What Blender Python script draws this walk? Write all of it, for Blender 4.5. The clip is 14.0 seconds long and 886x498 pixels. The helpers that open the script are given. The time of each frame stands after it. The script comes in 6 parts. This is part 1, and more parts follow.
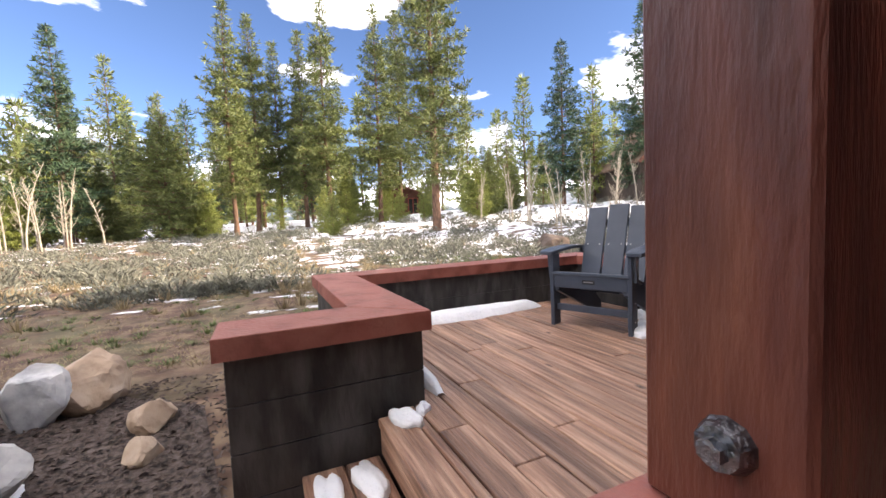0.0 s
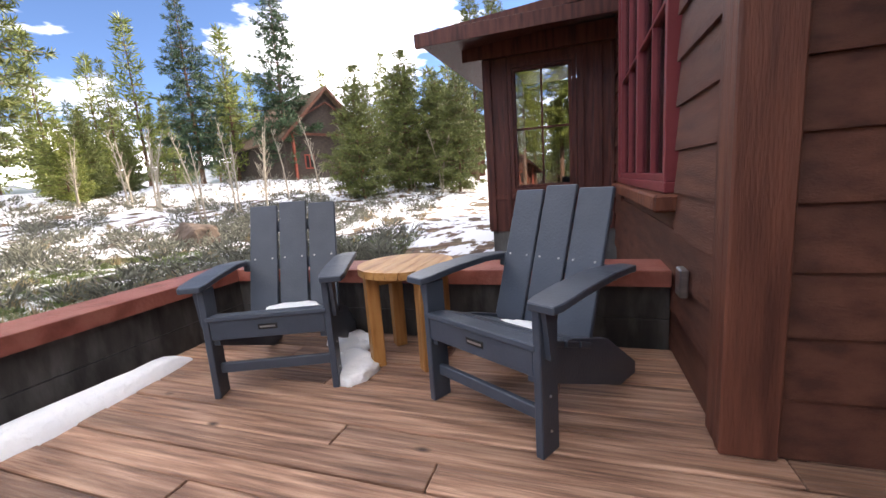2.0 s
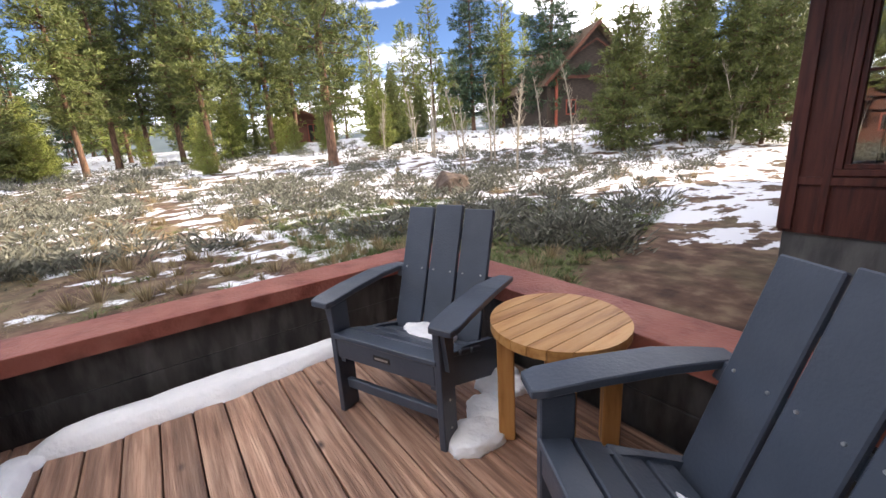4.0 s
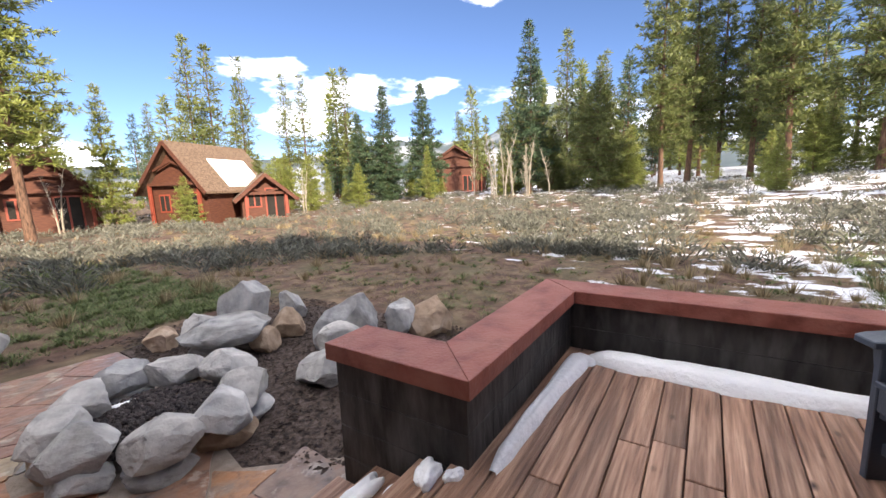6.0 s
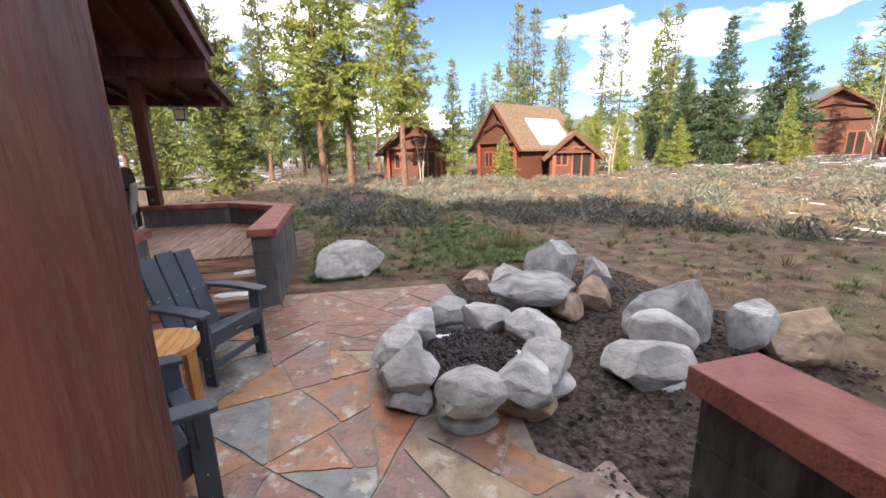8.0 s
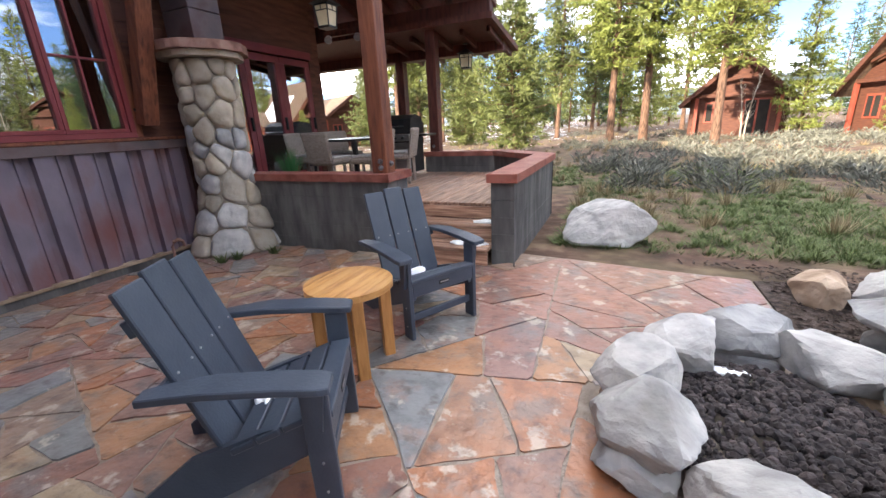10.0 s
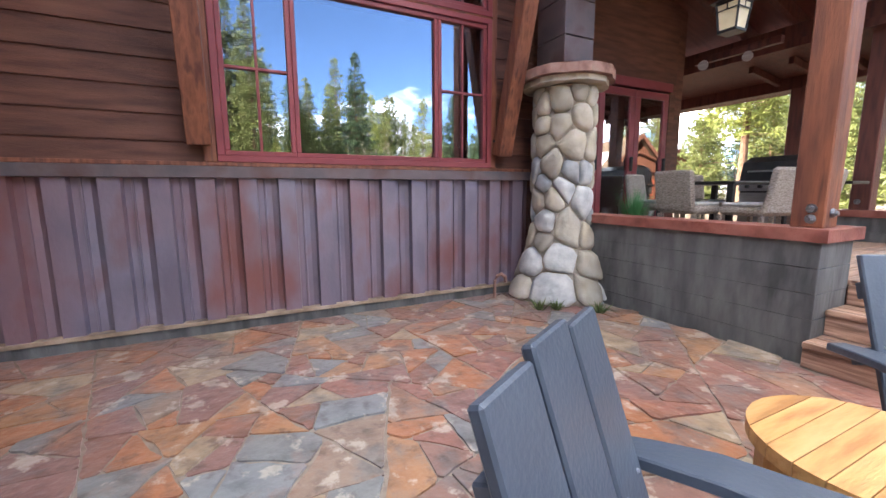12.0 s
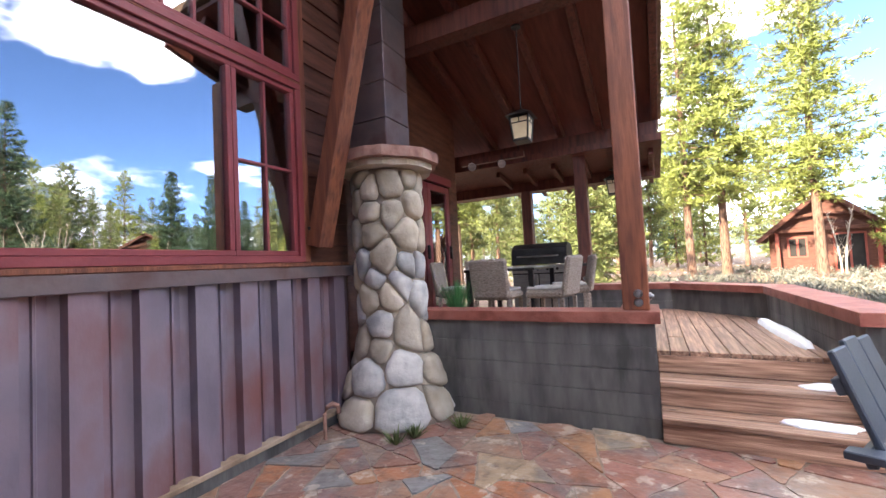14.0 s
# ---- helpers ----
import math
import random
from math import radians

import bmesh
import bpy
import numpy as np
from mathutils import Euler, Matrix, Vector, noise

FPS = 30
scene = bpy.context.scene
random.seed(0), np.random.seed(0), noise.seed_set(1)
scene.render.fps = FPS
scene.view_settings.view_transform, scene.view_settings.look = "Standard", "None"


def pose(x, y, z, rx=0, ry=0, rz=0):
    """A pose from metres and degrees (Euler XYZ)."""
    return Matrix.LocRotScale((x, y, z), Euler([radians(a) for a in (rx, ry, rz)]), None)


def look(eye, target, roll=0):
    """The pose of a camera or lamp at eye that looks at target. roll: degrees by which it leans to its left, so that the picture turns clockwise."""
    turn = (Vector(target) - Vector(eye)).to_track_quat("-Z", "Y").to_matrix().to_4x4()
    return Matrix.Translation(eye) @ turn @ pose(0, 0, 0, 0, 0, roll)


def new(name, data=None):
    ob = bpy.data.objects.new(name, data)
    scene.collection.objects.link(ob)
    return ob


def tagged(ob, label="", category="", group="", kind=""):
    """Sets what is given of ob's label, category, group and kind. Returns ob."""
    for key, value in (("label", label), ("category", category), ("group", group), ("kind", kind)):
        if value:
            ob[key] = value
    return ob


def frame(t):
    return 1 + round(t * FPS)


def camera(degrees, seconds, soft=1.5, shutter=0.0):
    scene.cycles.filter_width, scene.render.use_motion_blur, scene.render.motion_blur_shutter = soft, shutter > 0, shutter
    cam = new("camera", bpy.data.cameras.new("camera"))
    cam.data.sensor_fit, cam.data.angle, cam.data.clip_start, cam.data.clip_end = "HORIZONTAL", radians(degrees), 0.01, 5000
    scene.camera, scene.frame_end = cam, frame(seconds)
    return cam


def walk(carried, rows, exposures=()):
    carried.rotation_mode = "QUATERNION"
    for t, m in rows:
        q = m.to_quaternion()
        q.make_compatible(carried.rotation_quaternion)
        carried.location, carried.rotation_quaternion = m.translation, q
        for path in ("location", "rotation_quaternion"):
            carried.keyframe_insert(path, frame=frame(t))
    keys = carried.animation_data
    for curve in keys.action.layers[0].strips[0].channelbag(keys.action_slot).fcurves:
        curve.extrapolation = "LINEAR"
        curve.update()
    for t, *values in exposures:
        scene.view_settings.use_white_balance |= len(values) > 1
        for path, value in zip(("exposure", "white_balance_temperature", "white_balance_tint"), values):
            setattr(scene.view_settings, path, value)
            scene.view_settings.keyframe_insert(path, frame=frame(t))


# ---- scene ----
cam = camera(95.9, 14.0)
PATH = [
    (0, (1.757, 0.995, 1.350), (3.576, 0.175, 1.225), -2.4),
    (0.5, (2.092, 1.075, 1.314), (3.705, -0.105, 1.225), -3.0),
    (1, (2.337, 0.921, 1.306), (3.603, -0.623, 1.198), -2.6),
    (1.5, (2.455, 0.64, 1.35), (3.309, -1.158, 1.157), -3.1),
    (2, (2.52, 0.339, 1.504), (3.158, -1.528, 1.173), -4.1),
    (2.2, (2.532, 0.216, 1.546), (3.144, -1.649, 1.161), -4.2),
    (4.3, (2.496, -0.484, 1.764), (4.271, -1.256, 1.261), -4.0),
    (4.5, (2.46, -0.48, 1.761), (4.338, -0.98, 1.288), -4.0),
    (5, (2.291, -0.378, 1.767), (4.251, -0.284, 1.38), -3.7),
    (5.5, (2.184, -0.392, 1.751), (4.056, 0.23, 1.42), -2.8),
    (6, (2.095, -0.432, 1.747), (3.74, 0.663, 1.438), -2.2),
    (6.5, (2.052, -0.345, 1.718), (3.406, 1.096, 1.414), -1.4),
    (7, (2.055, -0.249, 1.705), (3.122, 1.415, 1.399), -1.4),
    (7.2, (2.07, -0.175, 1.708), (3.04, 1.535, 1.37), -1.2),
    (9.3, (2.547, 0.908, 1.555), (2.186, 2.794, 0.997), -2.6),
    (9.5, (2.539, 0.989, 1.527), (2.051, 2.842, 0.954), -2.7),
    (10, (2.516, 1.187, 1.408), (1.745, 2.935, 0.816), -2.8),
    (10.5, (2.393, 1.386, 1.277), (1.375, 3.022, 0.742), -3.2),
    (11, (2.136, 1.578, 1.195), (0.874, 3.076, 0.789), -1.6),
    (11.2, (1.994, 1.641, 1.176), (0.607, 3.034, 0.808), -0.3),
    (11.5, (1.805, 1.653, 1.174), (0.192, 2.786, 0.837), 0.5),
    (12, (1.436, 1.62, 1.19), (-0.34, 2.494, 0.9), -0.3),
    (12.5, (1.097, 1.584, 1.19), (-0.696, 2.449, 0.99), -0.4),
    (13, (0.79, 1.571, 1.251), (-0.786, 2.8, 1.201), -0.8),
    (13.5, (0.505, 1.567, 1.275), (-0.745, 3.127, 1.338), -1.5),
    (14, (0.213, 1.621, 1.347), (-0.71, 3.394, 1.43), -2.9),
]
walk(cam, [(t, look(eye, target, roll)) for t, eye, target, roll in PATH],
     [(0, 1.7, 6950, 16), (2, 1.65, 6900, 15), (5, 1.3, 6850, 15), (7, 1.32, 6750, 14), (9.5, 2.0, 6650, 12), (11, 2.35, 6500, 11), (12.5, 3.15, 6600, 10), (13.2, 3.1, 6550, 12), (14, 2.8, 6600, 14)])


# ---- world, sun and exposure ----
SUN_AZ, SUN_EL = 240.0, 24.0      # degrees, direction towards the sun (x east of the facade, y along it)
wd = bpy.data.worlds.new("world")
scene.world = wd
wd.use_nodes = True
nt = wd.node_tree
nt.nodes.clear()
sky = nt.nodes.new("ShaderNodeTexSky")
sky.sky_type, sky.sun_disc = "NISHITA", False
sky.sun_elevation, sky.sun_rotation = radians(SUN_EL), radians(90 - SUN_AZ)
sky.altitude, sky.air_density, sky.dust_density, sky.ozone_density = 1800, 0.75, 0.15, 2.5
tc = nt.nodes.new("ShaderNodeTexCoord")
mp = nt.nodes.new("ShaderNodeMapping")
mp.inputs["Scale"].default_value = (1.0, 1.0, 2.6)
mp.inputs["Location"].default_value = (0.35, 0.1, 0.0)
cl = nt.nodes.new("ShaderNodeTexNoise")
cl.inputs["Scale"].default_value, cl.inputs["Detail"].default_value, cl.inputs["Roughness"].default_value = 2.1, 7.0, 0.55
cr = nt.nodes.new("ShaderNodeValToRGB")
cr.color_ramp.elements[0].position, cr.color_ramp.elements[1].position = 0.49, 0.75
cr.color_ramp.elements[1].color = (0.78, 0.78, 0.78, 1)
mixc = nt.nodes.new("ShaderNodeMixRGB")
mixc.inputs["Color2"].default_value = (56.0, 55.2, 54.4, 1)
bg = nt.nodes.new("ShaderNodeBackground")
bg.inputs["Strength"].default_value = 0.115
out = nt.nodes.new("ShaderNodeOutputWorld")
nt.links.new(tc.outputs["Generated"], mp.inputs["Vector"])
nt.links.new(mp.outputs["Vector"], cl.inputs["Vector"])
nt.links.new(cl.outputs["Fac"], cr.inputs["Fac"])
nt.links.new(cr.outputs["Color"], mixc.inputs["Fac"])
deep = nt.nodes.new("ShaderNodeMixRGB")
deep.blend_type = "MULTIPLY"
deep.inputs["Fac"].default_value = 1.0
deep.inputs["Color2"].default_value = (0.72, 0.77, 0.85, 1)
nt.links.new(sky.outputs["Color"], deep.inputs["Color1"])
nt.links.new(deep.outputs["Color"], mixc.inputs["Color1"])
nt.links.new(mixc.outputs["Color"], bg.inputs["Color"])
nt.links.new(bg.outputs["Background"], out.inputs["Surface"])

sun = new("sun", bpy.data.lights.new("sun", "SUN"))
sun.data.energy, sun.data.angle, sun.data.color = 4.2, radians(0.6), (1.0, 0.88, 0.70)
_a, _e = radians(SUN_AZ), radians(SUN_EL)
sun.matrix_world = look((60 * math.cos(_a), 60 * math.sin(_a), 60 * math.tan(_e)), (0, 0, 0))


# ---- materials ----
def material(name, colours, rough=0.7, scale=4.0, stretch=(1, 1, 1), bump=0.3, bump_scale=30.0, metal=0.0, vary=0.0,
             stain=None, stain_scale=1.5, stain_amount=0.5, spec=0.4, detail=6.0, island=False):
    """Noise-driven colour between two or three tones, a second large stain noise, fine bump, and per-object variation."""
    m = bpy.data.materials.new(name)
    m.use_nodes = True
    t = m.node_tree
    N, L = t.nodes, t.links
    b = N["Principled BSDF"]
    b.inputs["Roughness"].default_value, b.inputs["Metallic"].default_value = rough, metal
    b.inputs["Specular IOR Level"].default_value = spec
    co = N.new("ShaderNodeTexCoord")
    ma = N.new("ShaderNodeMapping")
    ma.inputs["Scale"].default_value = stretch
    L.new(co.outputs["Object"], ma.inputs["Vector"])
    if vary:
        oi = N.new("ShaderNodeNewGeometry" if island else "ShaderNodeObjectInfo")
        rnd = oi.outputs["Random Per Island" if island else "Random"]
        mul = N.new("ShaderNodeMath")
        mul.operation = "MULTIPLY"
        mul.inputs[1].default_value = 37.0
        L.new(rnd, mul.inputs[0])
        cmb = N.new("ShaderNodeCombineXYZ")
        for k in range(3):
            L.new(mul.outputs[0], cmb.inputs[k])
        L.new(cmb.outputs[0], ma.inputs["Location"])
    n1 = N.new("ShaderNodeTexNoise")
    n1.inputs["Scale"].default_value, n1.inputs["Detail"].default_value = scale, detail
    L.new(ma.outputs["Vector"], n1.inputs["Vector"])
    r1 = N.new("ShaderNodeValToRGB")
    r1.color_ramp.elements[0].color = (*colours[0], 1)
    r1.color_ramp.elements[1].color = (*colours[-1], 1)
    r1.color_ramp.elements[0].position, r1.color_ramp.elements[1].position = 0.32, 0.68
    if len(colours) > 2:
        for i, c in enumerate(colours[1:-1]):
            e = r1.color_ramp.elements.new(0.32 + 0.36 * (i + 1) / (len(colours) - 1))
            e.color = (*c, 1)
    L.new(n1.outputs["Fac"], r1.inputs["Fac"])
    col = r1.outputs["Color"]
    if stain:
        n2 = N.new("ShaderNodeTexNoise")
        n2.inputs["Scale"].default_value, n2.inputs["Detail"].default_value = stain_scale, 4.0
        L.new(ma.outputs["Vector"], n2.inputs["Vector"])
        r2 = N.new("ShaderNodeValToRGB")
        r2.color_ramp.elements[0].position, r2.color_ramp.elements[1].position = 0.45, 0.7
        L.new(n2.outputs["Fac"], r2.inputs["Fac"])
        sc = N.new("ShaderNodeMath")
        sc.operation = "MULTIPLY"
        sc.inputs[1].default_value = stain_amount
        L.new(r2.outputs["Color"], sc.inputs[0])
        mx = N.new("ShaderNodeMixRGB")
        mx.inputs["Color2"].default_value = (*stain, 1)
        L.new(sc.outputs[0], mx.inputs["Fac"])
        L.new(col, mx.inputs["Color1"])
        col = mx.outputs["Color"]
    if vary:
        hs = N.new("ShaderNodeHueSaturation")
        mr = N.new("ShaderNodeMapRange")
        mr.inputs["To Min"].default_value, mr.inputs["To Max"].default_value = 1 - vary, 1 + vary
        L.new(rnd, mr.inputs["Value"])
        L.new(mr.outputs["Result"], hs.inputs["Value"])
        L.new(col, hs.inputs["Color"])
        col = hs.outputs["Color"]
    L.new(col, b.inputs["Base Color"])
    if bump:
        n3 = N.new("ShaderNodeTexNoise")
        n3.inputs["Scale"].default_value, n3.inputs["Detail"].default_value = bump_scale, 5.0
        L.new(ma.outputs["Vector"], n3.inputs["Vector"])
        bp = N.new("ShaderNodeBump")
        bp.inputs["Strength"].default_value, bp.inputs["Distance"].default_value = bump, 0.02
        L.new(n3.outputs["Fac"], bp.inputs["Height"])
        L.new(bp.outputs["Normal"], b.inputs["Normal"])
    return m


M = {}
M["deck"] = material("weathered_deck_wood", [(0.17, 0.090, 0.058), (0.36, 0.205, 0.135), (0.56, 0.36, 0.25)], 0.40, 5, (0.5, 9, 9), 0.45, 14, vary=0.22,
                     stain=(0.09, 0.05, 0.035), stain_scale=1.3, stain_amount=0.6)
M["deck_ns"] = material("weathered_deck_wood_across", [(0.17, 0.090, 0.058), (0.36, 0.205, 0.135), (0.56, 0.36, 0.25)], 0.40, 5, (9, 0.5, 9), 0.45, 14, vary=0.22,
                        stain=(0.09, 0.05, 0.035), stain_scale=1.3, stain_amount=0.5)
M["cap"] = material("red_stained_cap_wood", [(0.17, 0.045, 0.032), (0.27, 0.085, 0.062), (0.30, 0.10, 0.075)], 0.55, 3, (2, 2, 2), 0.35, 25, vary=0.08,
                    stain=(0.36, 0.16, 0.12), stain_scale=2.5, stain_amount=0.4)
M["concrete"] = material("dark_stained_concrete", [(0.045, 0.044, 0.044), (0.085, 0.083, 0.082), (0.14, 0.136, 0.13)], 0.72, 2.2, (2.0, 2.0, 0.5), 0.5, 14,
                         stain=(0.21, 0.205, 0.195), stain_scale=4.0, stain_amount=0.45)
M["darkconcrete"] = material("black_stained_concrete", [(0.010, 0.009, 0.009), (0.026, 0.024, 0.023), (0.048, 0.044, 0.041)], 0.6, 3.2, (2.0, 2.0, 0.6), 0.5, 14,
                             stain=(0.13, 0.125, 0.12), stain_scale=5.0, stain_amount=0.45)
M["siding"] = material("brown_stained_siding", [(0.075, 0.026, 0.016), (0.125, 0.045, 0.028), (0.16, 0.062, 0.038)], 0.6, 3, (3, 0.8, 6), 0.3, 30, vary=0.13,
                       stain=(0.055, 0.022, 0.016), stain_scale=1.2, stain_amount=0.5)
M["timber"] = material("stained_timber", [(0.16, 0.05, 0.024), (0.25, 0.085, 0.042), (0.10, 0.03, 0.018)], 0.55, 3.0, (7, 7, 0.7), 0.3, 22, vary=0.1,
                       stain=(0.08, 0.022, 0.016), stain_scale=1.6, stain_amount=0.6)
# deck post only: blotchy stain, with its backlit shade darkening the colour
M["postwood"] = material("stained_backlit_post_wood", [(0.06, 0.018, 0.013), (0.15, 0.044, 0.028), (0.25, 0.085, 0.047)], 0.48, 1.8, (5, 5, 0.9), 0.4, 20,
                         stain=(0.045, 0.016, 0.014), stain_scale=1.3, stain_amount=0.75)
M["boltmetal"] = material("hammered_dark_steel", [(0.10, 0.10, 0.11), (0.32, 0.33, 0.35)], 0.28, 25, (1, 1, 1), 0.8, 40, metal=0.9)
M["darktimber"] = material("dark_red_stained_timber", [(0.05, 0.014, 0.010), (0.10, 0.028, 0.02), (0.13, 0.038, 0.026)], 0.5, 3.0, (7, 7, 0.7), 0.35, 22, vary=0.1)
M["timberdark"] = material("brown_stained_corner_board", [(0.075, 0.025, 0.016), (0.13, 0.044, 0.027), (0.17, 0.06, 0.036)], 0.55, 3.0, (7, 7, 0.7), 0.3, 22)
M["soffit"] = material("dark_red_ceiling_boards", [(0.10, 0.028, 0.018), (0.17, 0.048, 0.031)], 0.55, 3, (6, 0.8, 1), 0.3, 24, vary=0.15)
M["windowred"] = material("red_painted_window_wood", [(0.20, 0.035, 0.040), (0.26, 0.05, 0.055)], 0.45, 4, (1, 1, 1), 0.12, 40)
M["rustmetal"] = material("rusting_steel_panel", [(0.17, 0.14, 0.175), (0.23, 0.195, 0.24), (0.20, 0.115, 0.12)], 0.42, 2.2, (1, 1, 0.6), 0.1, 40, metal=0.35,
                          stain=(0.24, 0.075, 0.055), stain_scale=1.1, stain_amount=0.6)
M["ductmetal"] = material("weathered_sheet_metal", [(0.10, 0.085, 0.09), (0.15, 0.11, 0.11), (0.11, 0.06, 0.055)], 0.45, 3, (1, 1, 1), 0.1, 30, metal=0.4)
M["blackmetal"] = material("black_metal", [(0.012, 0.012, 0.013), (0.03, 0.03, 0.03)], 0.4, 8, (1, 1, 1), 0.1, 60, metal=0.3)
M["steel"] = material("brushed_steel", [(0.35, 0.35, 0.36), (0.5, 0.5, 0.5)], 0.3, 6, (1, 1, 8), 0.05, 60, metal=0.9)
M["chair"] = material("charcoal_blue_poly_lumber", [(0.040, 0.053, 0.076), (0.056, 0.072, 0.100)], 0.42, 6, (1, 1, 1), 0.12, 90, spec=0.5)
M["teak"] = material("oiled_teak", [(0.36, 0.16, 0.045), (0.52, 0.27, 0.09), (0.58, 0.33, 0.13)], 0.45, 3, (9, 1.2, 9), 0.15, 20, vary=0.15, spec=0.45)
M["teakleg"] = material("teak_legs", [(0.27, 0.12, 0.035), (0.42, 0.20, 0.065), (0.48, 0.25, 0.09)], 0.5, 3, (9, 9, 1.2), 0.15, 20, vary=0.15)
M["snow"] = material("old_snow", [(0.84, 0.86, 0.89), (0.92, 0.93, 0.94)], 0.55, 9, (1, 1, 1), 0.6, 28, spec=0.3)
M["granite"] = material("grey_granite", [(0.24, 0.245, 0.25), (0.40, 0.40, 0.395), (0.52, 0.51, 0.49)], 0.8, 6, (1, 1, 1), 0.7, 14, vary=0.2,
                        stain=(0.18, 0.15, 0.12), stain_scale=2.5, stain_amount=0.55)
M["palegranite"] = material("pale_granite", [(0.33, 0.32, 0.305), (0.47, 0.455, 0.43), (0.56, 0.545, 0.51)], 0.8, 7, (1, 1, 1), 0.7, 16, vary=0.14,
                            stain=(0.22, 0.22, 0.225), stain_scale=4.2, stain_amount=0.5)
M["brownrock"] = material("dark_brown_rock", [(0.07, 0.05, 0.04), (0.15, 0.11, 0.085)], 0.85, 5, (1, 1, 1), 0.6, 15)
M["tanrock"] = material("tan_rock", [(0.22, 0.15, 0.10), (0.36, 0.26, 0.18), (0.45, 0.35, 0.26)], 0.8, 5, (1, 1, 1), 0.6, 15, vary=0.2)
M["pillarstone"] = material("pillar_fieldstone", [(0.33, 0.285, 0.22), (0.47, 0.41, 0.325), (0.55, 0.50, 0.42)], 0.8, 5, (1, 1, 1), 0.6, 22, vary=0.22,
                            stain=(0.44, 0.36, 0.24), stain_scale=3.0, stain_amount=0.6)
M["mortar"] = material("mortar", [(0.25, 0.205, 0.165), (0.36, 0.30, 0.25)], 0.9, 14, (1, 1, 1), 0.5, 60)
M["pillarmortar"] = material("pale_pillar_mortar", [(0.32, 0.27, 0.21), (0.45, 0.39, 0.32)], 0.9, 14, (1, 1, 1), 0.5, 60)
M["capstone"] = material("red_sandstone_cap", [(0.20, 0.10, 0.075), (0.33, 0.18, 0.14), (0.36, 0.24, 0.19)], 0.75, 6, (1, 1, 1), 0.7, 18)
M["lava"] = material("black_lava_gravel", [(0.022, 0.019, 0.02), (0.075, 0.058, 0.055)], 0.85, 12, (1, 1, 1), 0.6, 40, vary=0.5, island=True)
M["mulch"] = material("dark_bark_mulch", [(0.025, 0.018, 0.014), (0.085, 0.06, 0.048), (0.13, 0.10, 0.085)], 0.95, 22, (1, 1, 1), 0.9, 60)
M["trunk"] = material("pine_bark", [(0.05, 0.03, 0.02), (0.15, 0.085, 0.055), (0.22, 0.13, 0.085)], 0.9, 3, (5, 5, 0.9), 0.8, 12)
M["birch"] = material("pale_aspen_bark", [(0.30, 0.26, 0.20), (0.46, 0.41, 0.33)], 0.8, 5, (2, 2, 1), 0.3, 20)
M["needle_dark"] = material("dark_pine_needles", [(0.035, 0.065, 0.035), (0.070, 0.115, 0.050)], 0.6, 1.2, (1, 1, 1), 0, vary=0.35, island=True)
M["needle"] = material("pine_needles", [(0.085, 0.110, 0.030), (0.170, 0.190, 0.055)], 0.6, 0.9, (1, 1, 1), 0, vary=0.4, island=True)
M["needle_young"] = material("bright_young_needles", [(0.130, 0.165, 0.030), (0.240, 0.265, 0.065)], 0.6, 0.9, (1, 1, 1), 0, vary=0.35, island=True)
M["sage"] = material("sagebrush", [(0.085, 0.088, 0.068), (0.20, 0.20, 0.16)], 0.85, 2, (1, 1, 1), 0, vary=0.4, island=True)
M["drygrass"] = material("dry_grass", [(0.22, 0.17, 0.095), (0.36, 0.29, 0.17)], 0.85, 2, (1, 1, 1), 0, vary=0.35, island=True)
M["grass"] = material("green_grass", [(0.085, 0.122, 0.036), (0.16, 0.195, 0.075)], 0.8, 2, (1, 1, 1), 0, vary=0.4, island=True)
M["potgrass"] = material("green_pot_grass", [(0.05, 0.19, 0.06), (0.10, 0.30, 0.10)], 0.6, 2, (1, 1, 1), 0, vary=0.3, island=True)
M["wicker"] = material("woven_wicker", [(0.20, 0.155, 0.125), (0.36, 0.30, 0.25), (0.48, 0.41, 0.35)], 0.7, 40, (1, 1, 3), 0.9, 90)
M["lampglass"] = material("amber_lamp_glass", [(0.55, 0.45, 0.28), (0.66, 0.56, 0.36)], 0.3, 6, (1, 1, 1), 0)
M["roofbrown"] = material("brown_shingle_roof", [(0.11, 0.072, 0.048), (0.22, 0.15, 0.10)], 0.9, 8, (1, 1, 1), 0.6, 18)
M["cabin"] = material("red_brown_cabin_wall", [(0.075, 0.028, 0.018), (0.14, 0.052, 0.030)], 0.75, 3, (1, 1, 7), 0.3, 12)
M["cabindark"] = material("dark_lodge_wall", [(0.035, 0.026, 0.02), (0.08, 0.058, 0.045)], 0.8, 3, (1, 1, 7), 0.3, 12)
M["cabinred"] = material("cabin_red_trim", [(0.24, 0.05, 0.03), (0.30, 0.07, 0.04)], 0.6, 5, (1, 1, 1), 0.1, 30)
# near-black holds the gloom of unlit rooms, behind cabin panes too
M["interior"] = material("unlit_room_black", [(0.012, 0.010, 0.009), (0.03, 0.025, 0.02)], 0.9, 1, (1, 1, 1), 0)
M["cloth"] = material("pale_cushion_cloth", [(0.42, 0.40, 0.37), (0.52, 0.50, 0.47)], 0.9, 20, (1, 1, 1), 0.2, 80)


